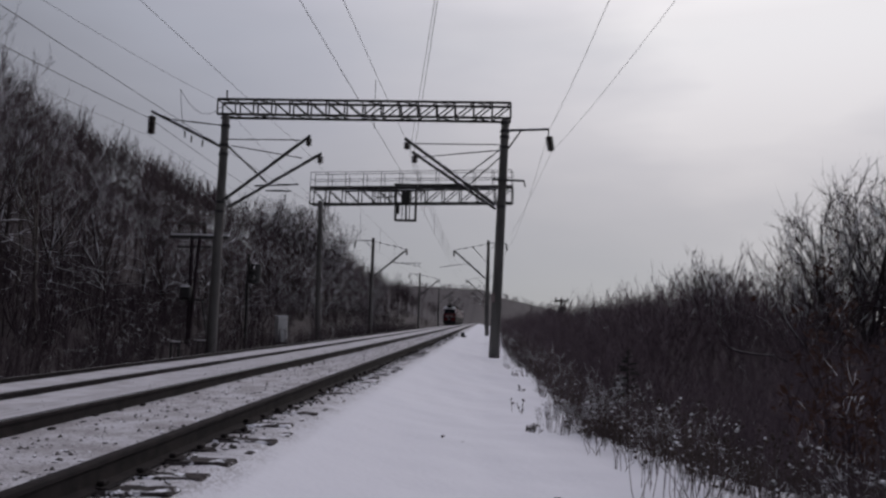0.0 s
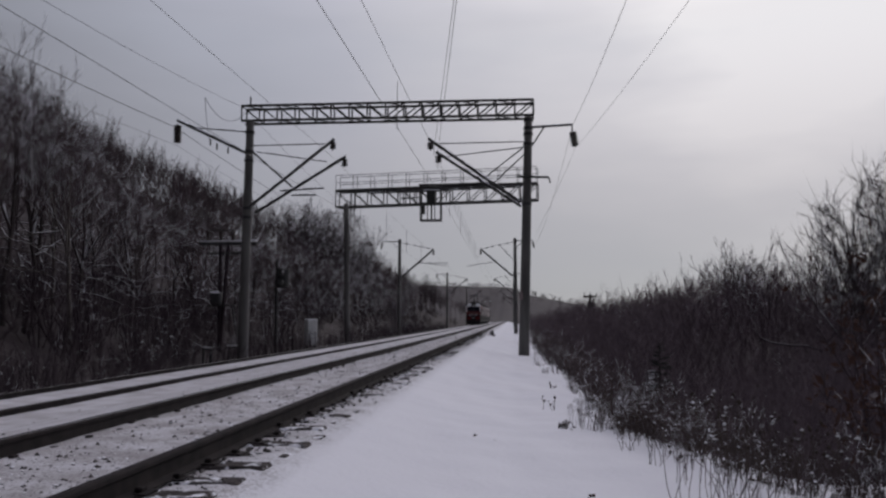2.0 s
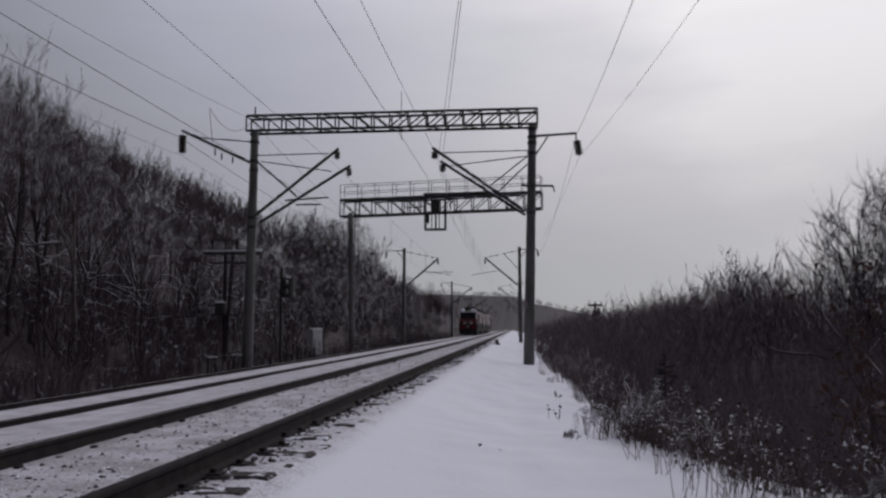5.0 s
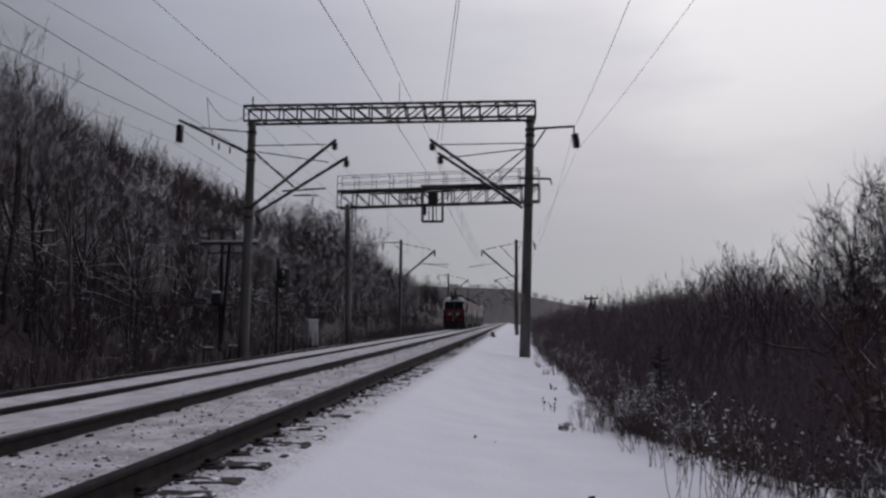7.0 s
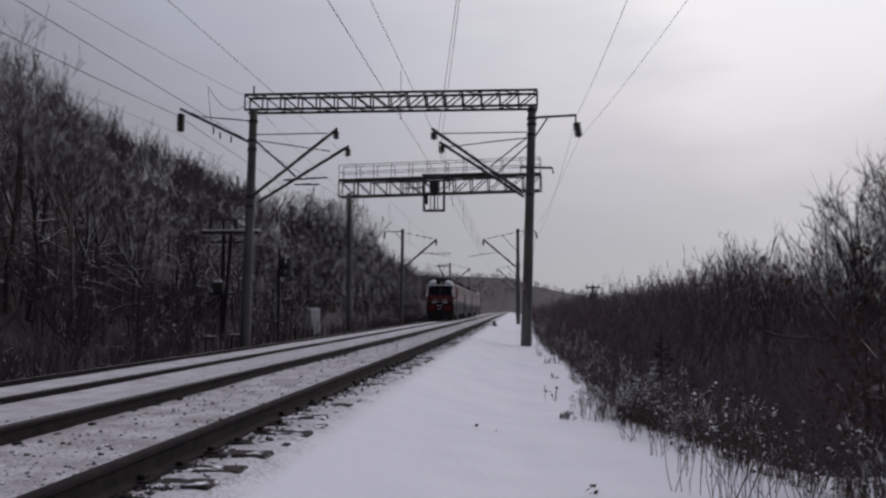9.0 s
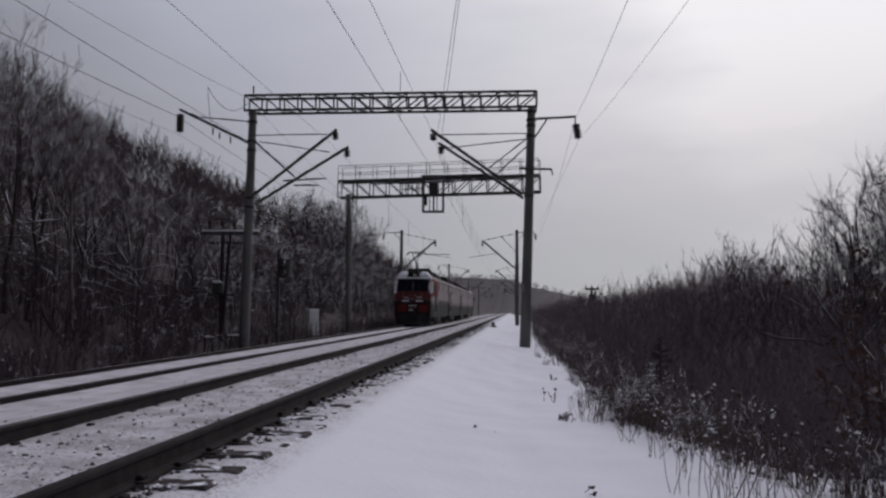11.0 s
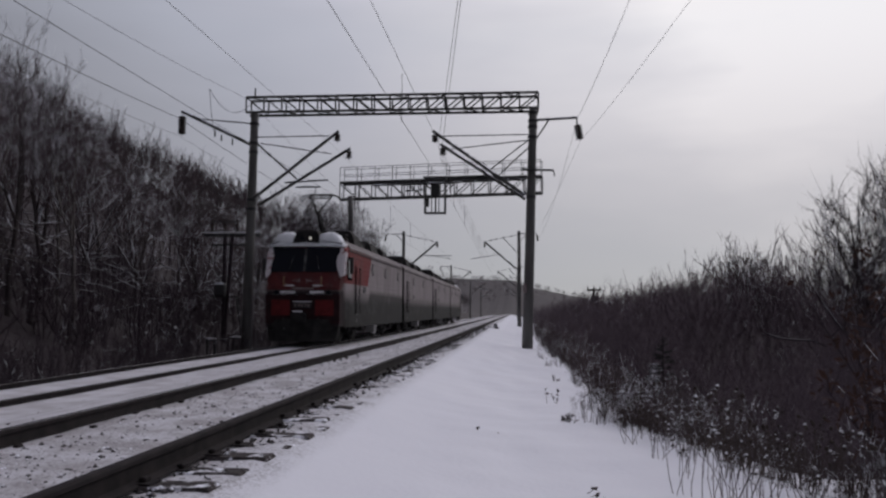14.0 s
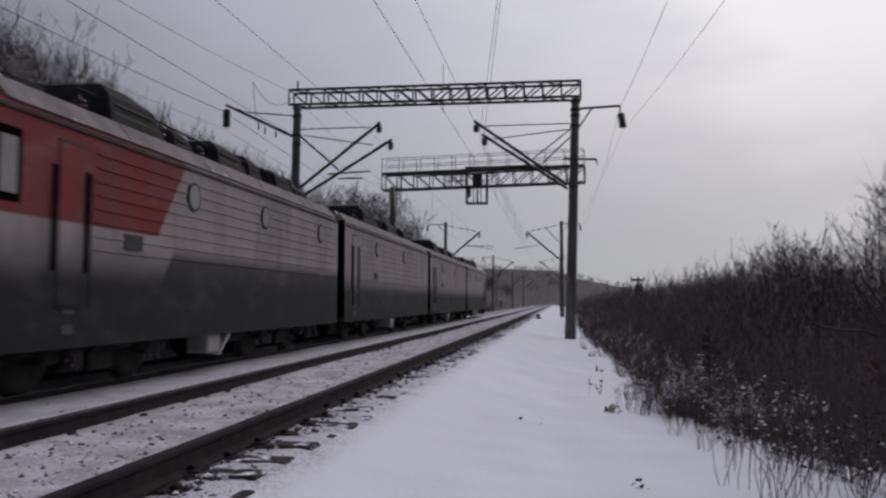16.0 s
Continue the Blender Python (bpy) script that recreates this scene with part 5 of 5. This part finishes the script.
rng = np.random.default_rng(11)
tall = [grow_crown(rng, 10.0, 0.10, 0.30 + 0.04 * k, 5, 9, 5, 6, 0.42, 0.0055, low=6, rise=1.2) for k in range(4)]
pale = [grow_crown(rng, 10.5, 0.10, 0.40, 6, 10, 5, 6, 0.32, 0.006, low=5, rise=1.4) for k in range(2)]
snowy = [grow_crown(rng, 6.2, 0.085, 0.3, 5, 7, 5, 6, 0.8, 0.007, low=14, rise=0.45) for k in range(3)]
bushy = [grow_crown(rng, 9.6, 0.16, 0.32, 8, 9, 5, 5, 0.62, 0.0085, rise=0.8) for k in range(2)]
round_far = [grow_crown(rng, 9.0, 0.12, 0.28, 8, 9, 5, 5, 0.62, 0.014, cheap=True, rise=0.8) for k in range(3)]
far_kind = [join([*a, *b]) for a, b in (grow_crown(rng, 9.0, 0.06, 0.42, 4, 7, 4, 2, 0.3 + 0.07 * (k % 3), 0.0195, cheap=True, rise=1.2) for k in range(6))]
distant_kind = [join([*a, *b]) for a, b in (grow_crown(rng, 6, 0.08, 0.15, 3, 4, 2, 2, 0.6, 0.045, cheap=True) for k in range(4))]
shrubs = [grow_shrub(rng, 3.2, 12, 14, 0.45, 0.006) for k in range(5)]
rough_shrubs = [grow_shrub(rng, 3.4, 9, 9, 0.5, 0.012) for k in range(4)]
brush = [grow_shrub(rng, 1.4, 9, 6, 0.38, 0.005) for k in range(5)]
near_thickets = [grow_shrub(rng, 4.0, 14, 28, 0.6, 0.0045) for k in range(4)]
thickets = [join([*a, *b]) for a, b in (grow_crown(rng, 6.5, 0.05, 0.10, 5, 6, 2, 3, 0.5, 0.014, cheap=True, rise=1.1) for k in range(5))]

sources = {}
for key, kinds, mat_t, label, group in (("tall", tall, M_BARK, "bare grey broadleaf tree with a tall narrow crown", "bare trees on the slope"),
                                        ("pale", pale, M_PALE_BARK, "bare tree with a pale trunk and high fine crown", "bare trees on the slope"),
                                        ("snowy", snowy, M_BARK, "low bare tree with snow lying along its spreading limbs", "bare trees on the slope"),
                                        ("bushy", bushy, M_BARK, "bare many-stemmed tree with a spreading crown", "bare trees below the embankment"),
                                        ("round", round_far, M_BARK, "bare tree with a dense rounded crown on the valley floor", "bare trees below the embankment")):
    sources[key] = [[t, c, mat_t, label, group, None] for t, c in kinds]


def plant(key, k, x, y, s=1.0, turn=None):
    src = sources[key][k % len(sources[key])]
    z = float(ground_z(x, y))
    a = turn if turn is not None else (x * 37 + y * 53) % 360
    m = pose(x, y, z, 0, 0, a)
    if src[5] is None:
        ob = make_tree("tree", src[3], src[4], src[2], src[0], src[1])
        ob.scale = (1, 1, 1)
        src[5] = ob
        ob.matrix_basis = m
        ob.scale = (s, s, s)
        return ob
    ob = copy_thing(src[5], m)
    ob.scale = (s, s, s)
    return ob


# the edge of the wood beyond the far track, tree by tree: high at the near end, lower and snowier past it
for k in range(15):
    y = 20.5 + k * 0.95 + rng.uniform(-0.4, 0.4)
    x = -15.8 - (k % 3) * 1.9 - rng.uniform(0, 1.2)
    top = 1.13 + 0.505 * abs(x) * rng.uniform(0.88, 1.04)
    plant("pale" if k % 2 else "tall", k, x, y, (top - float(ground_z(x, y))) / 10.4)
for k in range(40):
    y = 33.5 + k * 2.7 + rng.uniform(-1, 1)
    x = -15.4 - abs(rng.normal(0, 1.7)) - 0.01 * y
    plant("snowy" if k % 4 else "tall", k, x, y, rng.uniform(0.78, 1.02) if k % 4 else rng.uniform(0.56, 0.66))
# a stand of round-crowned trees where the slope comes close to the track
for x, y, s in ((-26.5, 101, 1.16), (-24.0, 106, 1.22), (-22.2, 100, 1.20), (-19.9, 104, 1.22), (-18.6, 101, 1.02), (-28.5, 108, 1.15), (-25.0, 112, 1.2)):
    plant("round", int(-x * 3), x, y, s)
# the trees below the embankment
for x, y, s in ((15.0, 38, 0.93), (16.2, 39.5, 1.14), (17.6, 39, 1.26), (18.7, 36, 1.2), (19.8, 39, 1.3), (21.5, 37, 1.25), (16.5, 65, 0.98), (17.7, 67, 1.04), (19.2, 66, 0.98), (20.6, 68, 0.94), (11.2, 84, 0.66), (9.2, 106, 0.62), (22.5, 62, 0.85), (14.5, 118, 0.78)):
    plant("bushy" if y < 40 else "round", int(x * 3), x, y, s)

# deeper woods: the crowns stand one above the other up the hillside
deep = np.random.default_rng(77)
spots = []
while len(spots) < 450:
    x = -21.0 - deep.uniform(0, 1) ** 1.1 * 62
    y = abs(x) * (1.25 + deep.uniform(0, 1) ** 1.9 * 7.0)
    if y > 330:
        continue
    spots.append((x, y, deep.uniform(0.70, 1.0) * (0.86 if x > -32 else 1.0)))
spots += [(deep.uniform(-24, -17), deep.uniform(19, 95), deep.uniform(0.42, 0.66)) for k in range(50)]
spots += [(deep.uniform(-46, -17), deep.uniform(112, 330), deep.uniform(0.66, 0.95)) for k in range(130)]
scatter("hillside_woods", far_kind, spots, M_WOODS, "bare winter woods covering the hillside", "woods")
spots = [(deep.uniform(-75, 125), 655 - 210 * deep.uniform(0, 1) ** 1.3, deep.uniform(0.45, 0.8)) for k in range(300)]
scatter("far_woods", distant_kind, spots, M_WOODS, "distant bare woods on the far ridge", "woods")
spots = []
while len(spots) < 400:
    y = 14 + 216 * rng.uniform(0, 1) ** 1.35
    x = -14 - rng.uniform(0, 1) * (28 + y * 0.1)
    spots.append((x, y, rng.uniform(0.5, 1.1)))
spots += [(deep.uniform(-22, -13.6), deep.uniform(16, 46), deep.uniform(0.45, 0.9)) for k in range(150)]
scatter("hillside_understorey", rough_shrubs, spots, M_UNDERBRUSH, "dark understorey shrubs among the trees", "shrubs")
# thickets below the embankment, higher away from the track
spots = []
while len(spots) < 310:
    y = 36 + 190 * deep.uniform(0, 1) ** 1.35
    x = 3.0 + deep.uniform(0, 1) * (22 + 0.05 * y)
    high = (1.25 + 0.30 * x / (1 + 0.024 * x) - float(ground_z(x, y))) * deep.uniform(0.82, 1.0)
    spots.append((x, y, high / 7.0))
for k in range(70):
    x, y = deep.uniform(2.3, 5.5), deep.uniform(26, 90)
    spots.append((x, y, (0.9 + 0.2 * x - float(ground_z(x, y))) * deep.uniform(0.7, 1.0) / 7.0))
scatter("thicket", thickets, spots, M_THICKET, "dense dark bare thicket below the embankment", "thicket")
spots = []
while len(spots) < 230:
    y = 8 + 34 * deep.uniform(0, 1)
    x = 5.0 + deep.uniform(0, 1) * 15 + y * 0.03
    spots.append((x, y, (2.4 + 0.20 * min(x, 16)) * deep.uniform(0.7, 1.05) / 4.0))
scatter("near_thicket", near_thickets, spots, M_THICKET, "dense dark thicket of fine bare twigs", "thicket")
spots = [(rng.uniform(-13.5, -10.2), 14 + 116 * rng.uniform(0, 1) ** 1.6, rng.uniform(0.5, 1.15)) for k in range(380)]
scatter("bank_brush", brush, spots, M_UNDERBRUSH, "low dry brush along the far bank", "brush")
spots = [(rng.uniform(-20, -12.6), rng.uniform(16, 150), rng.uniform(0.5, 1.0)) for k in range(210)]
spots += [(rng.uniform(-26, -16), rng.uniform(15, 30), rng.uniform(0.7, 1.1)) for k in range(60)]
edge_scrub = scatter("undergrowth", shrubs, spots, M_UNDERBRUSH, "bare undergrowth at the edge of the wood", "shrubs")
spots = []
while len(spots) < 620:
    y = 3.5 + rng.uniform(0, 1) ** 1.5 * 90
    x = crest(y) + 0.05 + rng.uniform(0, 1) ** 0.8 * 6.5
    if y < 10.5 and x < crest(y) + 0.5:
        continue
    spots.append((x, y, rng.uniform(0.45, 1.1)))
spots += [(1.25 + rng.uniform(0, 1) * 3.5, rng.uniform(13, 60), rng.uniform(0.5, 1.1)) for k in range(260)]
for k in range(60):                    # thick along the edge of the snow
    y = rng.uniform(6.0, 13.5)
    spots.append((crest(y) + rng.normal(0.25, 0.25), y, rng.uniform(0.3, 0.62)))
slope = scatter("slope_brush", brush, spots, M_SLOPE, "dry snow-flecked brush on the embankment slope", "brush")


# ---- weeds on the slope and the path's edge ----
def grow_weed(rng, h, stalks, fan=0.22):
    st, hd = [], []
    for s in range(stalks):
        az, lean = rng.uniform(0, 6.28), abs(rng.normal(0, fan))
        d = unit(np.array([math.cos(az) * lean, math.sin(az) * lean, 1.0]))
        hh = h * rng.uniform(0.55, 1.05)
        p0 = np.array([rng.normal(0, 0.07), rng.normal(0, 0.07), -0.08])
        pm = p0 + d * hh * 0.3
        d = unit(d + rng.normal(0, 0.12, 3))
        p1 = pm + d * hh * 0.3
        p2 = p1 + unit(d + rng.normal(0, 0.2, 3)) * hh * 0.4
        st.append(tube_tris([p0, pm, p1, p2], [0.0042, 0.0038, 0.003, 0.002], 3))
        tips = [p2]
        for k in range(rng.integers(2, 5)):
            o = p1 + (p2 - p1) * rng.uniform(0, 0.9)
            e = unit(d * 0.7 + rng.normal(0, 0.45, 3)) * hh * rng.uniform(0.1, 0.25)
            st.append(spike(o, e, 0.003))
            tips.append(o + e)
        for t in tips:
            r = 0.006 + 0.018 * rng.random() ** 2
            V = np.array([(1, 0, 0), (-1, 0, 0), (0, 1, 0), (0, -1, 0), (0, 0, 1.3), (0, 0, -1)]) * r * rng.uniform(0.8, 1.2, (6, 1)) + t
            F = np.array([(0, 2, 4), (2, 1, 4), (1, 3, 4), (3, 0, 4), (2, 0, 5), (1, 2, 5), (3, 1, 5), (0, 3, 5)])
            hd.append((V, F))
    return join(st), join(hd)


rng = np.random.default_rng(23)
weeds = [grow_weed(rng, 0.85, 7) for k in range(6)]
spots = []
while len(spots) < 480:
    y = 3.2 + rng.uniform(0, 1) ** 1.8 * 42
    x = crest(y) - 0.2 - 0.25 * smooth(12, 9, y) + rng.uniform(0, 1) ** 0.95 * 5.5 + 0.25 * math.sin(y * 0.8) + 0.1 * math.sin(y * 2.3)
    clump = math.sin(x * 2.9 + 1.7 * math.sin(y * 1.1)) * math.sin(y * 1.9 + x) + 0.5 * math.sin(x * 6.1 - y * 3.7)
    if clump < rng.uniform(-0.7, 0.9) or x < crest(y) - 0.6:
        continue
    if y < 9.5 and x < crest(y) + 0.6 and rng.random() < 0.5:
        continue
    spots.append((x, y, rng.uniform(0.35, 1.2) * (0.6 if x < crest(y) + 0.1 else 1)))
for k in range(130):
    y = rng.uniform(6.0, 14.0)
    spots.append((crest(y) + rng.normal(0.1, 0.3), y, rng.uniform(0.35, 0.8)))
which = [int(rng.integers(len(weeds))) for s in spots]
turns = [(float(rng.uniform(0, 6.28))) for s in spots]


def sow(name, index, mat, label, category):
    Vs, Fs, n = [], [], 0
    for (x, y, s), k, a in zip(spots, which, turns):
        V, F = weeds[k][index]
        c, sn = math.cos(a) * s, math.sin(a) * s
        Vs.append(np.stack([V[:, 0] * c - V[:, 1] * sn + x, V[:, 0] * sn + V[:, 1] * c + y, V[:, 2] * s + float(ground_z(x, y))], 1))
        Fs.append(F + n)
        n += len(V)
    tagged(new(name, tri_mesh(name, np.concatenate(Vs), np.concatenate(Fs), mat)), label, category, kind="stuff")


sow("dry_weed_stalks", 0, M_WEED, "thin dry weed stalks along the snow's edge", "weeds")
sow("weed_seed_heads", 1, M_HEAD, "brown seed heads capped with snow", "weeds")


def dry_weed(x, y, h, stalks, lean=0.0):
    st, hd = grow_weed(rng, h, stalks, 0.22 if h < 0.5 else 0.32)
    ob = thing("dry_weed", "small dry weed standing in the snow", "weed", "single weeds in the snow", pose(x, y, float(ground_z(x, y)), 0, lean, 0))
    for name, (V, F), mat in (("stalk", st, M_WEED), ("seed_head", hd, M_HEAD)):
        child = new(name, tri_mesh(name, V, F, mat))
        child.parent = ob
        tagged(child, kind="stuff")


# tall dry stalks where the path's shoulder meets the brush
for x, y, h, n in ((1.72, 7.3, 1.0, 13), (1.5, 7.7, 0.75, 5), (1.98, 7.5, 0.95, 9), (2.25, 7.8, 0.9, 8), (2.5, 7.7, 0.8, 6), (1.7, 8.6, 0.8, 6), (2.1, 8.7, 0.95, 8), (2.45, 8.9, 1.0, 9), (1.55, 9.6, 0.7, 6), (1.9, 9.9, 0.8, 8), (2.2, 10.1, 0.9, 8), (1.45, 10.7, 0.6, 6), (1.75, 10.9, 0.8, 8), (2.75, 8.2, 0.9, 8), (2.7, 7.1, 0.9, 6)):
    dry_weed(x, y, h, n)
for x, y, h, n, lean in ((0.62, 14.6, 0.30, 5, 0), (0.68, 12.0, 0.22, 9, 35), (0.76, 12.3, 0.2, 8, -30), (-0.32, 10.2, 0.10, 5, 20), (0.72, 7.4, 0.12, 3, 55), (0.9, 19.5, 0.2, 6, 20), (0.95, 24.0, 0.22, 7, -15), (0.85, 27.5, 0.2, 6, 10)):
    dry_weed(x, y, h, n, lean)


def leafy_sapling(x, y, h):
    """A young oak that keeps its withered leaves."""
    V, F = grow_shrub(rng, h, 5, 9, 0.22, 0.007)
    ob = thing("oak_sapling", "young oak with withered red-brown leaves flecked with snow", "sapling", "oak saplings on the slope", pose(x, y, float(ground_z(x, y))))
    child = new("stem", tri_mesh("stem", V, F, M_UNDERBRUSH))
    child.parent = ob
    tagged(child, kind="stuff")
    Ls, Fs, n = [], [], 0
    top = V[V[:, 2] > h * 0.3]
    for k in range(260):
        p = top[rng.integers(len(top))] + rng.normal(0, 0.06, 3)
        a, b = unit(rng.normal(0, 1, 3)), unit(rng.normal(0, 1, 3))
        s = rng.uniform(0.03, 0.07)
        Ls.append(np.array([p - a * s, p + b * s * 0.45, p + a * s, p - b * s * 0.45 + np.array([0, 0, 0.01])]))
        Fs.append(np.array([(0, 1, 2), (0, 2, 3)]) + n)
        n += 4
    child = new("foliage", tri_mesh("foliage", np.concatenate(Ls), np.concatenate(Fs), M_LEAF))
    child.parent = ob
    tagged(child, kind="stuff")


for x, y, h in ((4.3, 10.2, 3.1), (4.9, 11.4, 3.4), (5.6, 10.6, 3.2), (3.6, 8.2, 1.6)):
    leafy_sapling(x, y, h)


def young_spruce(x, y, h):
    ob = thing("young_spruce", "small dark young spruce dusted with snow", "spruce", m=pose(x, y, float(ground_z(x, y))))
    part("stem", Geo().bar((0, 0, -0.1), (0, 0, h), 0.035, 0.006, 7), M_BARK, ob)
    out = []
    for k in range(70):
        f = (k + rng.random()) / 70
        z, ln = h * (0.08 + 0.9 * f), (1 - f) * h * 0.33 + 0.06
        a = rng.uniform(0, 6.28)
        d = np.array([math.cos(a), math.sin(a), -0.12 + 0.35 * f])
        out.append(spike(np.array([0, 0, z]), d * ln, 0.012))
        for m in range(12):
            o = np.array([0, 0, z]) + d * ln * (0.2 + 0.8 * m / 12)
            out.append(spike(o, unit(d + rng.normal(0, 0.7, 3)) * ln * 0.3, 0.010))
    child = new("foliage", tri_mesh("foliage", *join(out), M_SPRUCE))
    child.parent = ob


M_SPRUCE = material("dark_needles", bark_build((0.014, 0.017, 0.015), (0.034, 0.038, 0.034), 0.38, 0.3))
young_spruce(2.9, 17.0, 2.05)

# a snow-laden branch lying in the thicket
log = thing("fallen_branch", "bare fallen branch with snow along its top", "branch", m=pose(7.2, 22.5, 0.42, 0, 4, -25))
part("limb", Geo().line([(-0.75, 0, 0.12), (-0.45, 0.03, 0.03), (0.0, 0.05, 0.0), (0.4, 0, 0.03), (0.75, 0.04, -0.09)], 0.018, 6), M_UNDERBRUSH, log)
part("snow_cap", Geo().line([(-0.7, 0, 0.13), (-0.45, 0.03, 0.05), (0.0, 0.05, 0.02), (0.3, 0, 0.045)], 0.006, 6), M_CRUST, log)
part("fork", Geo().line([(0.3, 0, 0.02), (0.75, 0.3, -0.7), (0.9, 0.5, -1.7), (1.3, 0.9, -3.7)], 0.006, 5), M_UNDERBRUSH, log)

# clumps of snow caught in the twigs of the slope's brush
blob = np.array([(1, 0, 0), (0.5, 0.8, 0), (-0.5, 0.9, 0), (-1, 0, 0), (-0.5, -0.8, 0), (0.5, -0.9, 0), (0, 0, 0.7), (0, 0, -0.35)])
blob_f = np.array([(k, (k + 1) % 6, 6) for k in range(6)] + [((k + 1) % 6, k, 7) for k in range(6)])


def snow_clumps(source, far, lift, count, small, large, label):
    co = np.empty(len(source.data.vertices) * 3, dtype=np.float32)
    source.data.vertices.foreach_get("co", co)
    co = co.reshape(-1, 3)
    near = co[(co[:, 1] < far) & (co[:, 2] > ground_z(co[:, 0], co[:, 1]) + lift)]
    Vs, Fs, n = [], [], 0
    for k in range(count):
        o = near[rng.integers(len(near))]
        r = small + large * rng.random() ** 2.5
        Vs.append(blob * r * rng.uniform(0.6, 1.6, 3) * np.array([0.9, 0.9, 0.8]) * rng.uniform(0.75, 1.25, (8, 1)) + o)
        Fs.append(blob_f + n)
        n += 8
    tagged(new("snow_clumps", tri_mesh("snow_clumps", np.concatenate(Vs), np.concatenate(Fs), M_SNOW)), label, "snow", kind="stuff")


snow_clumps(slope, 34, 0.3, 1100, 0.008, 0.028, "small clumps of snow caught in the brush")
snow_clumps(slope, 12.5, 0.3, 600, 0.009, 0.026, "clumps of fresh snow on the nearest brush")
snow_clumps(edge_scrub, 75, 0.5, 700, 0.02, 0.05, "clumps of snow on the undergrowth of the wood")

# ---- ballast stones poking through the snow ----
rng = np.random.default_rng(5)
Vs, Fs, n = [], [], 0
octa = np.array([(1, 0, 0), (-1, 0, 0), (0, 1, 0), (0, -1, 0), (0, 0, 0.8), (0, 0, -0.8)], float)
octa_f = np.array([(0, 2, 4), (2, 1, 4), (1, 3, 4), (3, 0, 4), (2, 0, 5), (1, 2, 5), (3, 1, 5), (0, 3, 5)])
for k in range(9500):
    y = 3 + rng.uniform(0, 1) ** 1.5 * 75
    zone = rng.random()
    if zone < 0.7:
        x = rng.uniform(-3.92, -2.62)
        x += 0.1 * math.sin(y * 3)
        bury = rng.uniform(-0.75, 0.1)
    elif zone < 0.93:
        x = -2.36 + abs(rng.normal(0, 0.17))
        bury = rng.uniform(-0.2, 0.7)
    else:
        x = rng.uniform(-7.0, -4.2)
        bury = rng.uniform(-0.8, 0.1)
    s = 0.008 + 0.024 * rng.random() ** 2
    V = octa * s * rng.uniform(0.6, 1.3, (6, 3))
    a = rng.uniform(0, 6.28)
    V = np.stack([V[:, 0] * math.cos(a) - V[:, 1] * math.sin(a) + x, V[:, 0] * math.sin(a) + V[:, 1] * math.cos(a) + y, V[:, 2] + float(ground_z(x, y)) + bury * s], 1)
    Vs.append(V)
    Fs.append(octa_f + n)
    n += 6
tagged(new("ballast_stones", tri_mesh("ballast_stones", np.concatenate(Vs), np.concatenate(Fs), M_STONE)), "grey ballast stones poking through thin snow", "gravel", kind="stuff")


# ---- sleepers with their fastenings ----
def sleeper(y):
    ob = thing("sleeper", "weathered sleeper end half covered by snow", "sleeper", "sleepers of the near track", pose(NEAR_X, y, 0))
    part("block", Geo().box(-1.375, 1.375, -0.125, 0.125, -0.14, 0.0, 0.02), M_SLEEPER, ob)
    for s in (-1, 1):
        part("base_plate", Geo().box(s * 0.797 - 0.19, s * 0.797 + 0.19, -0.09, 0.09, 0.0, 0.012), M_RUST, ob)
        for e in (-1, 1):
            part("spring_clip", Geo().box(s * 0.797 + e * 0.11 - 0.025, s * 0.797 + e * 0.11 + 0.025, -0.04, 0.04, 0.01, 0.045, 0.008), M_RUST, ob)
    return ob


first = sleeper(1.5)
for k in range(1, 110):
    jitter = ((k * 7919) % 13 - 6) * 0.006
    rise = ((k * 104729) % 17 - 8) * 0.0018
    copy_thing(first, pose(NEAR_X + jitter * 1.6, 1.5 + k * 0.545 + jitter, rise, 0, jitter * 10, jitter * 14))


# ---- what moves ----
def motions():
    for k, (ob, sets) in enumerate(TRAIN):
        start = k * (LEN + GAP)
        rear = k == 3
        turn = 180 if rear else 0
        at = start + (LEN if rear else 0)
        walk(ob, [(t, pose(FAR_X, nose(t) + at, FAR_TOP, 0, 0, turn)) for t in (0.0, 4.0, 8.0, 12.0, 16.0)])
        sense = -1 if rear else 1
        for ws in sets:
            y = ws.matrix_basis.translation.y
            rows = [(j / 15, pose(0, y, 0.625, math.degrees(SPEED * j / 15 / 0.625) * sense)) for j in range(241)]
            walk(ws, rows)


motions()
